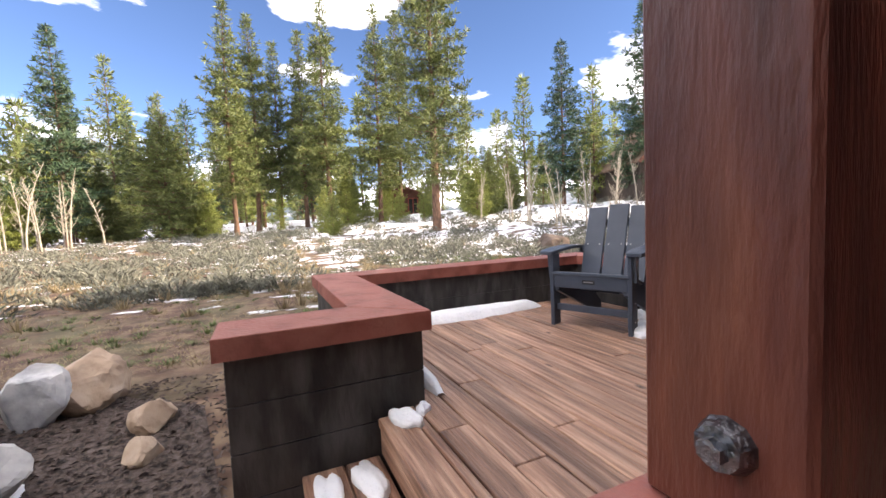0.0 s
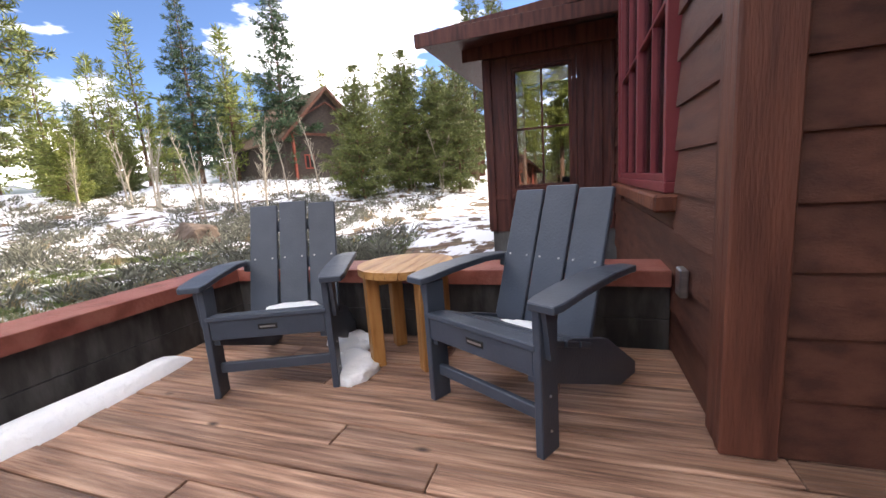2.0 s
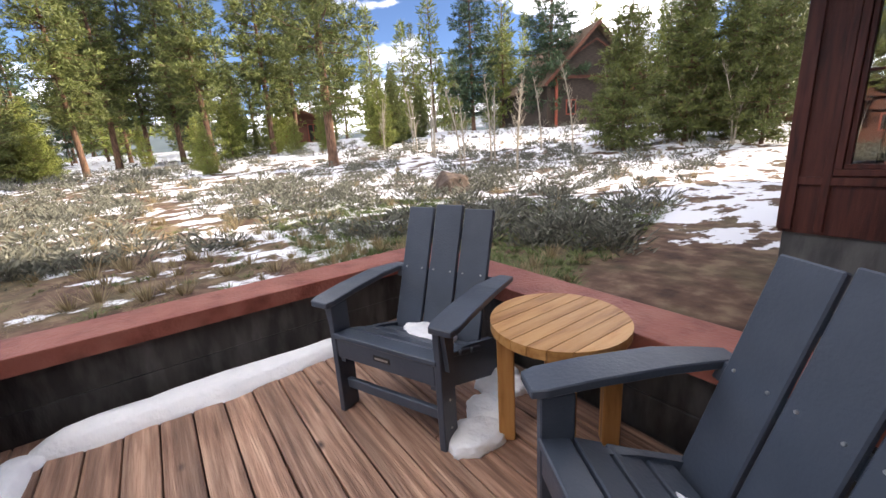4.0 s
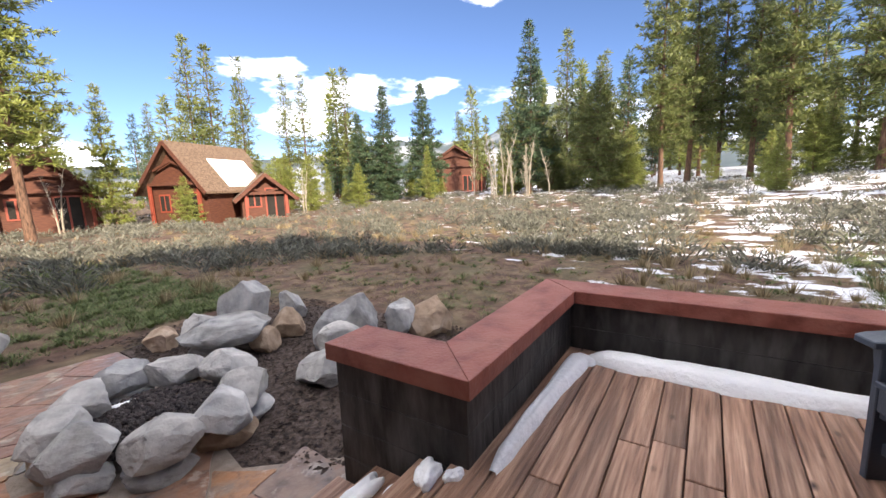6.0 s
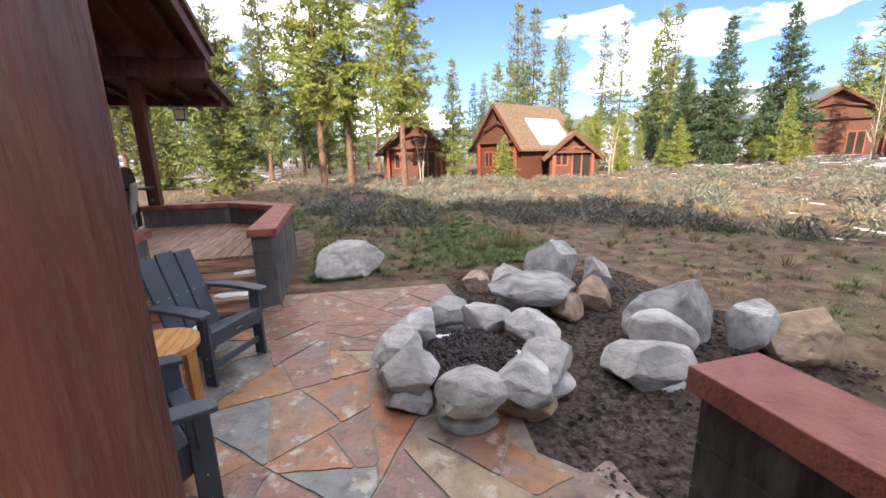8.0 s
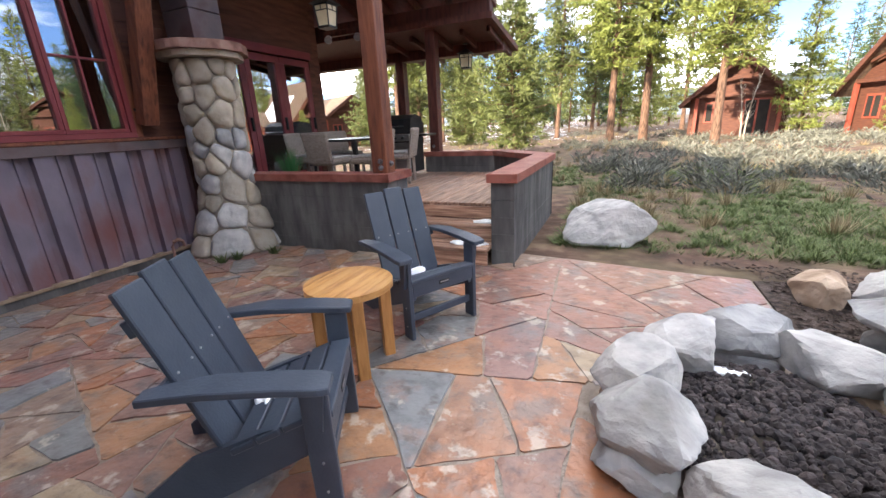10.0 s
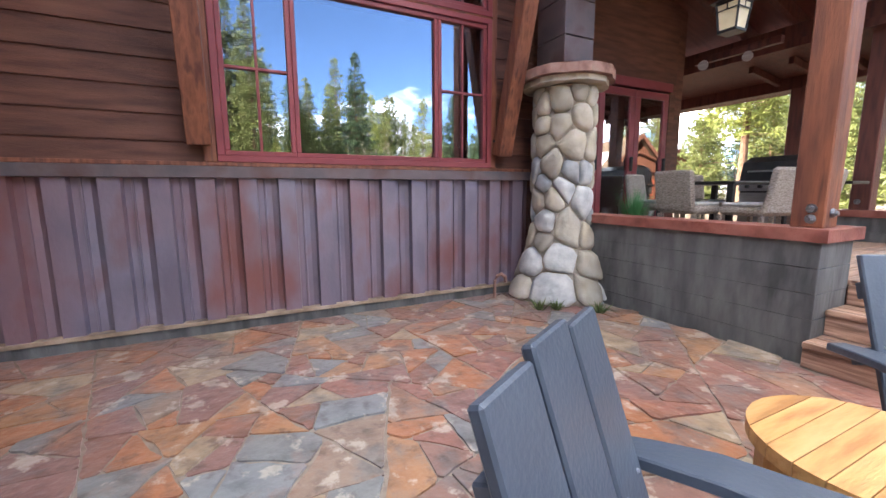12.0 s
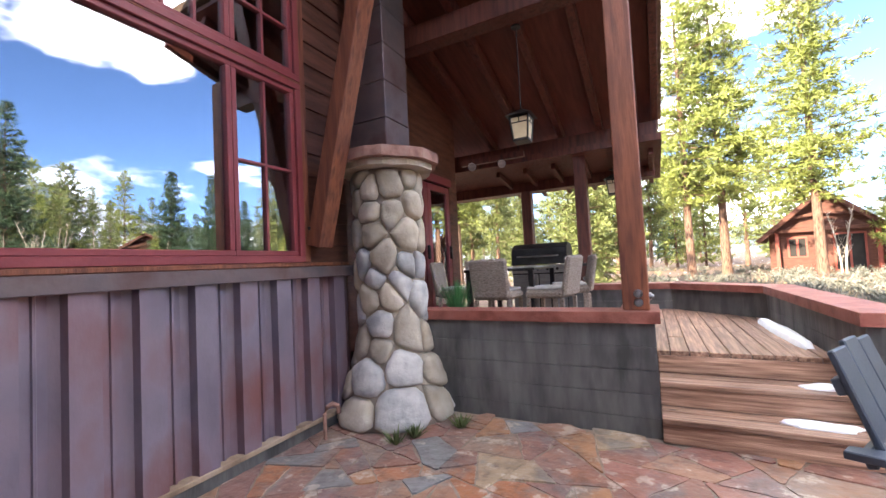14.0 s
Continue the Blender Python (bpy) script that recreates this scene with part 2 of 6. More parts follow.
def add_knots(m, scale, stretch, tint, chance):
    """Dark knots: the cores of a few stretched cells, ringed by fainter grain."""
    t = m.node_tree
    N, L = t.nodes, t.links
    b = N["Principled BSDF"]
    base = b.inputs["Base Color"].links[0].from_socket
    co, ma = N.new("ShaderNodeTexCoord"), N.new("ShaderNodeMapping")
    ma.inputs["Scale"].default_value = stretch
    L.new(co.outputs["Object"], ma.inputs["Vector"])
    v = N.new("ShaderNodeTexVoronoi")
    v.inputs["Scale"].default_value = scale
    L.new(ma.outputs["Vector"], v.inputs["Vector"])
    near = N.new("ShaderNodeMapRange")
    near.inputs["From Min"].default_value, near.inputs["From Max"].default_value = 0.17, 0.06
    L.new(v.outputs["Distance"], near.inputs["Value"])
    sep = N.new("ShaderNodeSeparateColor")
    L.new(v.outputs["Color"], sep.inputs["Color"])
    pick = N.new("ShaderNodeMath")
    pick.operation, pick.inputs[1].default_value = "LESS_THAN", chance
    L.new(sep.outputs["Red"], pick.inputs[0])
    k = N.new("ShaderNodeMath")
    k.operation = "MULTIPLY"
    L.new(near.outputs["Result"], k.inputs[0])
    L.new(pick.outputs[0], k.inputs[1])
    mx = N.new("ShaderNodeMixRGB")
    mx.inputs["Color2"].default_value = (*tint, 1)
    L.new(k.outputs[0], mx.inputs["Fac"])
    L.new(base, mx.inputs["Color1"])
    L.new(mx.outputs["Color"], b.inputs["Base Color"])


add_knots(M["deck"], 5.0, (0.8, 1.6, 0.6), (0.045, 0.022, 0.015), 0.30)
add_knots(M["deck_ns"], 5.0, (1.6, 0.8, 0.6), (0.045, 0.022, 0.015), 0.30)
add_knots(M["postwood"], 4.0, (1.2, 1.2, 0.8), (0.022, 0.009, 0.007), 0.35)


def flag_material(name, tones):
    """Flagstone: every stone picks its own tone from a warm and slate palette, with mottling on top."""
    m = material(name, [(0.62, 0.60, 0.60), (0.92, 0.90, 0.88), (1.0, 0.98, 0.95)], 0.30, 7, (1, 1, 1), 0.5, 16, spec=0.45)
    t = m.node_tree
    N, L = t.nodes, t.links
    b = N["Principled BSDF"]
    base = b.inputs["Base Color"].links[0].from_socket
    oi = N.new("ShaderNodeObjectInfo")
    r = N.new("ShaderNodeValToRGB")
    r.color_ramp.interpolation = "CONSTANT"
    els = r.color_ramp.elements
    els[0].color, els[0].position = (*tones[0], 1), 0
    els[1].color, els[1].position = (*tones[-1], 1), 0.93
    for i, c in enumerate(tones[1:-1]):
        e = els.new((i + 1) / len(tones))
        e.color = (*c, 1)
    L.new(oi.outputs["Random"], r.inputs["Fac"])
    co = N.new("ShaderNodeTexCoord")

    def cloud(scale, detail, lo, hi):
        n = N.new("ShaderNodeTexNoise")
        n.inputs["Scale"].default_value, n.inputs["Detail"].default_value, n.inputs["Roughness"].default_value = scale, detail, 0.62
        L.new(co.outputs["Object"], n.inputs["Vector"])
        q = N.new("ShaderNodeMapRange")
        q.inputs["From Min"].default_value, q.inputs["From Max"].default_value = lo, hi
        L.new(n.outputs["Fac"], q.inputs["Value"])
        return q.outputs["Result"]

    def blend(fac, a, b, amount=1.0, mode="MIX"):
        x = N.new("ShaderNodeMixRGB")
        x.blend_type = mode
        k = N.new("ShaderNodeMath")
        k.operation, k.inputs[1].default_value = "MULTIPLY", amount
        if isinstance(fac, float):
            k.inputs[0].default_value = fac
        else:
            L.new(fac, k.inputs[0])
        L.new(k.outputs[0], x.inputs["Fac"])
        for sock, v in ((x.inputs["Color1"], a), (x.inputs["Color2"], b)):
            if isinstance(v, tuple):
                sock.default_value = (*v, 1)
            else:
                L.new(v, sock)
        return x.outputs["Color"]

    c = blend(0.15, r.outputs["Color"], (0.36, 0.22, 0.16))
    c = blend(cloud(2.2, 6, 0.54, 0.66), c, (0.44, 0.18, 0.08), 0.45)
    c = blend(cloud(3.3, 8, 0.51, 0.63), c, (0.19, 0.205, 0.205), 0.6)
    c = blend(cloud(5.0, 10, 0.57, 0.62), c, (0.60, 0.53, 0.45), 0.7)
    c = blend(cloud(9.0, 9, 0.54, 0.70), c, (0.085, 0.055, 0.05), 0.65)
    c = blend(1.0, c, base, 1.0, "MULTIPLY")
    L.new(c, b.inputs["Base Color"])
    return m


M["flag"] = flag_material("mixed_flagstone", [(0.26, 0.125, 0.095), (0.36, 0.20, 0.13), (0.25, 0.135, 0.12), (0.42, 0.175, 0.085), (0.27, 0.15, 0.135), (0.42, 0.33, 0.22),
                          (0.21, 0.24, 0.25), (0.32, 0.145, 0.115), (0.30, 0.22, 0.17), (0.42, 0.22, 0.11), (0.23, 0.27, 0.295), (0.28, 0.16, 0.13)])
M["redflag"] = flag_material("red_sandstone_flagstone", [(0.34, 0.165, 0.13), (0.37, 0.19, 0.15), (0.30, 0.15, 0.125), (0.36, 0.20, 0.15)])


def glass_material(name, mirror):
    """Window glass in front of a dark room: a strong mirror over a see-through pane."""
    m = bpy.data.materials.new(name)
    m.use_nodes = True
    t = m.node_tree
    N, L = t.nodes, t.links
    N.remove(N["Principled BSDF"])
    g = N.new("ShaderNodeBsdfGlossy")
    g.inputs["Roughness"].default_value = 0.0
    g.inputs["Color"].default_value = (0.93, 0.95, 1.0, 1)
    tr = N.new("ShaderNodeBsdfTransparent")
    tr.inputs["Color"].default_value = (0.75, 0.78, 0.78, 1)
    mx = N.new("ShaderNodeMixShader")
    mx.inputs["Fac"].default_value = mirror
    L.new(tr.outputs[0], mx.inputs[1])
    L.new(g.outputs[0], mx.inputs[2])
    L.new(mx.outputs[0], N["Material Output"].inputs["Surface"])
    return m


M["glass"] = glass_material("window_glass", 0.25)
M["doorglass"] = glass_material("door_glass", 0.35)


def ground_material():
    """Meadow soil, dry grass and needle litter with thin snow patches that thicken towards the shaded south-east."""
    m = material("meadow_ground", [(0.050, 0.027, 0.019), (0.115, 0.066, 0.044), (0.22, 0.15, 0.095)], 0.95, 3.2, (1, 1, 1), 0.9, 9,
                 stain=(0.115, 0.12, 0.055), stain_scale=0.9, stain_amount=0.5, detail=9)
    t = m.node_tree
    N, L = t.nodes, t.links
    b = N["Principled BSDF"]
    base = b.inputs["Base Color"].links[0].from_socket
    co = N.new("ShaderNodeTexCoord")
    ma = N.new("ShaderNodeMapping")
    ma.inputs["Scale"].default_value = (0.9, 0.55, 1)
    ma.inputs["Rotation"].default_value = (0, 0, radians(-25))
    L.new(co.outputs["Object"], ma.inputs["Vector"])
    n = N.new("ShaderNodeTexNoise")
    n.inputs["Scale"].default_value, n.inputs["Detail"].default_value, n.inputs["Roughness"].default_value = 1.5, 6.0, 0.62
    L.new(ma.outputs["Vector"], n.inputs["Vector"])
    at = N.new("ShaderNodeAttribute")
    at.attribute_name = "snowy"
    ad = N.new("ShaderNodeMath")
    ad.operation = "ADD"
    L.new(n.outputs["Fac"], ad.inputs[0])
    L.new(at.outputs["Fac"], ad.inputs[1])
    r = N.new("ShaderNodeValToRGB")
    r.color_ramp.elements[0].position, r.color_ramp.elements[1].position = 0.703, 0.728
    L.new(ad.outputs[0], r.inputs["Fac"])
    mx = N.new("ShaderNodeMixRGB")
    mx.inputs["Color2"].default_value = (0.80, 0.82, 0.86, 1)
    L.new(r.outputs["Color"], mx.inputs["Fac"])
    L.new(base, mx.inputs["Color1"])
    L.new(mx.outputs["Color"], b.inputs["Base Color"])
    return m


M["ground"] = ground_material()


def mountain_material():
    # blue-grey base has distance haze mixed into the woods' colour; stain is snow
    m = material("haze_tinted_wooded_mountain", [(0.05, 0.075, 0.085), (0.085, 0.11, 0.12)], 0.95, 0.02, (1, 1, 1), 0, stain=(0.75, 0.78, 0.84), stain_scale=0.011, stain_amount=0.65)
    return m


M["mountain"] = mountain_material()


# ---- geometry helpers ----
def mesh_from(bm, name, mat):
    me = bpy.data.meshes.new(name)
    bm.to_mesh(me)
    bm.free()
    me.materials.append(mat)
    return me


def part(name, bm, mat, parent=None, label="", smooth=False):
    """Link a bmesh (or ready mesh) as one mesh object, under parent if given."""
    me = bm if isinstance(bm, bpy.types.Mesh) else mesh_from(bm, name, mat)
    if smooth:
        for p in me.polygons:
            p.use_smooth = True
    ob = new(name, me)
    if parent is not None:
        ob.parent = parent
    if label:
        ob["label"] = label
    return ob


def box(x0, y0, z0, x1, y1, z1, bevel=0.004, bm=None, m=None):
    bm = bm or bmesh.new()
    r = bmesh.ops.create_cube(bm, size=1.0, matrix=Matrix.Translation(((x0 + x1) / 2, (y0 + y1) / 2, (z0 + z1) / 2)) @ Matrix.Diagonal((abs(x1 - x0), abs(y1 - y0), abs(z1 - z0), 1)))
    if m is not None:
        bmesh.ops.transform(bm, matrix=m, verts=r["verts"])
    if bevel:
        es = {e for v in r["verts"] for e in v.link_edges}
        bmesh.ops.bevel(bm, geom=list(es), offset=bevel, segments=1, affect="EDGES", profile=0.7)
    return bm


def prism(points, z0, z1, bm=None, bevel=0.0, jit=0.0):
    """An upright prism over a plan polygon."""
    bm = bm or bmesh.new()
    lo = [bm.verts.new((x, y, z0)) for x, y in points]
    hi = [bm.verts.new((x, y, z1 + random.uniform(-jit, jit))) for x, y in points]
    n = len(points)
    top = bm.faces.new(hi)
    bm.faces.new(lo[::-1])
    for i in range(n):
        bm.faces.new((lo[i], lo[(i + 1) % n], hi[(i + 1) % n], hi[i]))
    if bevel:
        bmesh.ops.bevel(bm, geom=list(top.edges), offset=bevel, segments=2, affect="EDGES", profile=0.6)
    bmesh.ops.recalc_face_normals(bm, faces=bm.faces)
    return bm


def beam(p, q, w, h, up=(0, 0, 1), bevel=0.006, bm=None):
    """A squared timber of width w and height h from p to q."""
    p, q = Vector(p), Vector(q)
    d = (q - p)
    ln = d.length
    zax = d.normalized()
    side = zax.cross(Vector(up))
    if side.length < 1e-4:
        side = zax.cross(Vector((0, 1, 0)))
    side.normalize()
    u = side.cross(zax).normalized()
    mat = Matrix(((side.x, u.x, zax.x, 0), (side.y, u.y, zax.y, 0), (side.z, u.z, zax.z, 0), (0, 0, 0, 1)))
    return box(-w / 2, -h / 2, 0, w / 2, h / 2, ln, bevel, bm, Matrix.Translation(p) @ mat)


def tube(points, radii, sides=8, bm=None, cap=True):
    bm = bm or bmesh.new()
    rings = []
    for i, (p, r) in enumerate(zip(points, radii)):
        p = Vector(p)
        d = (Vector(points[min(i + 1, len(points) - 1)]) - Vector(points[max(i - 1, 0)])).normalized()
        s = d.cross(Vector((0.13, 0.31, 0.94)))
        if s.length < 0.05:
            s = d.cross(Vector((1, 0, 0)))
        s.normalize()
        u = d.cross(s)
        rings.append([bm.verts.new(p + r * (math.cos(2 * math.pi * k / sides) * s + math.sin(2 * math.pi * k / sides) * u)) for k in range(sides)])
    for a, b in zip(rings, rings[1:]):
        for k in range(sides):
            bm.faces.new((a[k], a[(k + 1) % sides], b[(k + 1) % sides], b[k]))
    if cap:
        bm.faces.new(rings[0][::-1])
        bm.faces.new(rings[-1])
    return bm


def raw_mesh(name, verts, faces, mat):
    me = bpy.data.meshes.new(name)
    me.from_pydata(verts, [], faces)
    me.materials.append(mat)
    me.update()
    return me


def empty(name, m=None):
    ob = new(name)
    if m is not None:
        ob.matrix_basis = m
    return ob


def rock_mesh(rng, sx, sy, sz, rough=0.22, sub=2, name="rock", mat=None, flat=0.0):
    """An angular boulder: a subdivided ball cut by random planes, then roughened; it rests on z = 0."""
    bm = bmesh.new()
    bmesh.ops.create_icosphere(bm, subdivisions=sub + 2, radius=1.0)
    planes = []
    for _ in range(12):
        n = Vector((rng.uniform(-1, 1), rng.uniform(-1, 1), rng.uniform(-0.8, 1))).normalized()
        planes.append((n, rng.uniform(0.58, 0.82)))
    planes.append((Vector((0, 0, -1)), 0.55))
    if flat:
        planes.append((Vector((0, 0, 1)), flat))
    o = Vector((rng.uniform(0, 50), rng.uniform(0, 50), rng.uniform(0, 50)))
    for v in bm.verts:
        c = v.co.copy()
        for n, d in planes:
            k = c.dot(n)
            if k > d:
                c -= n * (k - d)
        c *= 1 + rough * 0.35 * noise.noise(c * 1.7 + o) + rough * 0.20 * noise.noise(c * 5 + o) + rough * 0.10 * noise.noise(c * 12 + o)
        v.co = c
    lo = min(v.co.z for v in bm.verts)
    for v in bm.verts:
        v.co = Vector((v.co.x * sx, v.co.y * sy, (v.co.z - lo) * sz))
    return mesh_from(bm, name, mat)


def rock(x, y, z, sx, sy, sz, turn=0, mat="granite", name="rock", label="", category="rock", group="", seed=0, flat=0.0, tilt=0):
    rng = random.Random(seed * 7919 + 13)
    me = rock_mesh(rng, sx, sy, sz, name=name, mat=M[mat], flat=flat)
    ob = new(name, me)
    ob.matrix_basis = pose(x, y, z, tilt, 0, turn)
    tagged(ob, label, category, group)
    return ob


def sstep(a, b, v):
    t = min(1.0, max(0.0, (v - a) / (b - a)))
    return t * t * (3 - 2 * t)


def ground_z(x, y):
    """The lie of the land: flat round the house, rising gently to the east and more to the south-east."""
    e = x * 0.94 - y * 0.22
    s = x * 0.55 - y * 0.83
    g = 1.0 * sstep(7, 34, e) + 2.1 * sstep(14, 48, s)
    r = math.hypot(x, y)
    if r > 7:
        g += min(1, (r - 7) / 12) * (0.22 * noise.noise(Vector((x * 0.13, y * 0.13, 3.1))) + 0.07 * noise.noise(Vector((x * 0.55, y * 0.55, 8.0))))
    return g - 0.03


# ---- ground, mountains ----
def make_ground():
    vs, fs, sn = [], [], []
    radii = [0.0] + [1.2 * 1.075 ** i for i in range(0, 100)]
    seg = 180
    vs.append((3.0, 2.0, -0.03))
    for r in radii[1:]:
        for k in range(seg):
            a = 2 * math.pi * k / seg
            x, y = 3 + r * math.cos(a), 2 + r * math.sin(a)
            vs.append((x, y, ground_z(x, y)))
    for k in range(seg):
        fs.append((0, 1 + k, 1 + (k + 1) % seg))
    for i in range(len(radii) - 2):
        a, b = 1 + i * seg, 1 + (i + 1) * seg
        for k in range(seg):
            fs.append((a + k, b + k, b + (k + 1) % seg, a + (k + 1) % seg))
    me = raw_mesh("ground", vs, fs, M["ground"])
    at = me.attributes.new("snowy", "FLOAT", "POINT")
    for i, (x, y, z) in enumerate(vs):
        d = math.hypot(x - 3, y - 2)
        az = math.degrees(math.atan2(y, x - 2))
        s = 0.20 * sstep(55, -30, az) if -130 < az < 130 else 0.1
        s = s + 0.10 * sstep(22, 40, d) * (1 if az < 60 or az > 95 else 0.2) - 0.5 * sstep(6.5, 4.5, d) - 0.30 * sstep(11, 8, d) * (1 if az < -30 else 0) + 0.05 * sstep(7, 9, d)
        if az > 40:
            s -= 0.10 * sstep(24, 15, d)
        at.data[i].value = s
    for p in me.polygons:
        p.use_smooth = True
    tagged(new("ground", me), "brown meadow ground with patches of thin snow", "ground", kind="structure")


make_ground()


def make_mountain(name, az0, az1, dist, crest, label):
    vs, fs = [], []
    n, rows = 90, 14
    for i in range(n + 1):
        az = az0 + (az1 - az0) * i / n
        env = crest(az)
        for j in range(rows + 1):
            f = j / rows
            d = dist * (1 + 0.5 * f)
            h = env * f ** 0.9 * (1 + 0.06 * noise.noise(Vector((az * 0.35, f * 4, dist * 0.01)))) + 6 * noise.noise(Vector((az * 0.9, f * 6, 1.0))) * f
            vs.append((d * math.cos(radians(az)), d * math.sin(radians(az)), h - 4))
    for i in range(n):
        for j in range(rows):
            a = i * (rows + 1) + j
            fs.append((a, a + rows + 1, a + rows + 2, a + 1))
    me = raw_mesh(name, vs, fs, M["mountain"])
    for p in me.polygons:
        p.use_smooth = True
    tagged(new(name, me), label, "mountain", kind="structure")


make_mountain("backdrop_ridge", -10, 70, 520, lambda a: 62 + 85 * math.exp(-((a - 17) / 9) ** 2) + 30 * math.exp(-((a - 38) / 10) ** 2), "distant wooded mountain with snowy clearings")
make_mountain("backdrop_hills", 60, 200, 620, lambda a: 48 + 14 * math.sin(a * 0.11), "distant low wooded hills")
make_mountain("backdrop_slope", -100, -5, 480, lambda a: 46 + 14 * math.sin(a * 0.09), "distant snowy wooded slope")

DECK = 0.54
CAP_T = 0.97          # top of the wooden caps on the parapets


# ---- parapets ----
def parapet(name, x0, y0, x1, y1, z0, z1, label, mat="concrete"):
    """One straight stretch of dark concrete wall, with form-board courses standing slightly proud of each other."""
    root = empty(name)
    zs = [z0 + (z1 - z0) * k / max(1, round((z1 - z0) / 0.19)) for k in range(max(1, round((z1 - z0) / 0.19)) + 1)]
    for k in range(len(zs) - 1):
        j = random.uniform(0, 0.002)
        part("course", box(x0 - j, y0 - j, zs[k], x1 + j, y1 + j, zs[k + 1] - 0.003, 0.003), M[mat], root)
    return tagged(root, label, "parapet", kind="structure")


def cap_board(name, points, label, z1=CAP_T, th=0.088):
    """One length of wooden parapet cap over a plan polygon."""
    bm = prism(points, z1 - th, z1, bevel=0.006)
    ob = part(name, bm, M["cap"])
    return tagged(ob, label, "cap board", kind="structure")


CL = "red-stained wooden cap board on the dark concrete parapet"
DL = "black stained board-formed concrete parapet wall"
WL = "grey board-formed concrete parapet wall"
# the sun deck in the south
SX0, SX1, SY0, SY1 = 3.39, 3.70, 0.33, 1.19
NY0, NY1 = 0.33, 0.64
EX0, EX1 = 4.92, 5.23
PY0, PY1 = -2.24, -1.93
i_ = 0.035
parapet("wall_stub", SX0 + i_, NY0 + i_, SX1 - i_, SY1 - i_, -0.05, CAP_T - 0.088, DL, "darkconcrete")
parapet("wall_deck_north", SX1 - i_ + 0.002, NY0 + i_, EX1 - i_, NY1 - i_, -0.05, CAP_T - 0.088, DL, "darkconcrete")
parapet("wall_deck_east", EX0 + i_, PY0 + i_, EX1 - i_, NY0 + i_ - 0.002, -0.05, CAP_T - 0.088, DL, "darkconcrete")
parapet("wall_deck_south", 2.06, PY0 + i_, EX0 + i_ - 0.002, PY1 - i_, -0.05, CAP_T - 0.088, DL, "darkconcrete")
cap_board("trim_cap_stub", [(SX0, NY0), (SX1, NY1), (SX1, SY1), (SX0, SY1)], CL)
cap_board("trim_cap_north", [(SX0 + 0.002, NY0), (EX0 - 0.002, NY0), (EX1 - 0.002, NY1), (SX1 + 0.002, NY1)], CL)
cap_board("trim_cap_east", [(EX0, NY0 - 0.002), (EX0, PY1 + 0.002), (EX1, PY0 + 0.002), (EX1, NY1 - 0.004)], CL)
cap_board("trim_cap_south", [(2.06, PY0), (EX1 - 0.002, PY0), (EX0 - 0.002, PY1), (2.06, PY1)], CL)
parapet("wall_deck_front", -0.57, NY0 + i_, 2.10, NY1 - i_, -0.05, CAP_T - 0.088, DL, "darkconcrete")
cap_board("trim_cap_front", [(-0.62, NY0), (2.16, NY0), (2.16, NY1), (-0.62, NY1)], CL)
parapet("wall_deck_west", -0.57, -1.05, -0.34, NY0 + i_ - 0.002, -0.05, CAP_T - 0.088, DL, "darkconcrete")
cap_board("trim_cap_west", [(-0.62, -1.05), (-0.31, -1.05), (-0.31, NY0 - 0.002), (-0.62, NY0 - 0.002)], CL)
# the dining porch in the north
PCAP = 0.925          # top of the caps on the porch parapets
QY0, QY1 = 4.97, 5.26
RX0, RX1 = 1.33, 1.64
parapet("wall_porch_front", -2.0, QY0 + i_, 0.20, QY1 - i_, -0.05, PCAP - 0.088, WL)
parapet("wall_porch_return", -0.04, QY1 - i_ + 0.002, 0.20, 5.47, -0.05, PCAP - 0.088, WL)
cap_board("trim_cap_porch_front", [(-2.0, QY0), (0.24, QY0), (-0.05, QY1), (-2.0, QY1)], CL, PCAP)
cap_board("trim_cap_porch_return", [(-0.048, QY1 + 0.002), (0.24, QY0 + 0.002), (0.24, 5.52), (-0.048, 5.52)], CL, PCAP)
parapet("wall_porch_east", RX0 + i_, 5.06, RX1 - i_, 7.50, -0.05, PCAP - 0.088, WL)
cap_board("trim_cap_porch_east", [(RX0, 5.02), (RX1, 5.02), (RX1, 7.60), (RX0, 7.46)], CL, PCAP)
bm = prism([(RX0 + i_, 7.502), (RX1 - i_, 7.61), (0.56, 8.66), (0.44, 8.42)], -0.05, PCAP - 0.09)
tagged(part("wall_porch_diagonal", bm, M["concrete"]), WL, "parapet", kind="structure")
cap_board("trim_cap_porch_diagonal", [(RX0, 7.464), (RX1, 7.604), (0.58, 8.70), (0.42, 8.38)], CL, PCAP)
parapet("wall_porch_north", -0.95, 8.42, 0.44, 8.66, -0.05, PCAP - 0.088, WL)
cap_board("trim_cap_porch_north", [(-0.98, 8.38), (0.416, 8.38), (0.576, 8.70), (-0.98, 8.70)], CL, PCAP)


# ---- house walls ----
def slab(name, x0, y0, z0, x1, y1, z1, mat, label, category="wall", bevel=0.0):
    return tagged(part(name, box(x0, y0, z0, x1, y1, z1, bevel), M[mat]), label, category, kind="structure")


FX = -2.445           # face of the patio facade
WZ0, WZ1, TZ0, TZ1 = 1.49, 2.93, 3.06, 3.86
WY0, WY1, WY2, WY3 = 1.50, 2.07, 3.48, 4.06
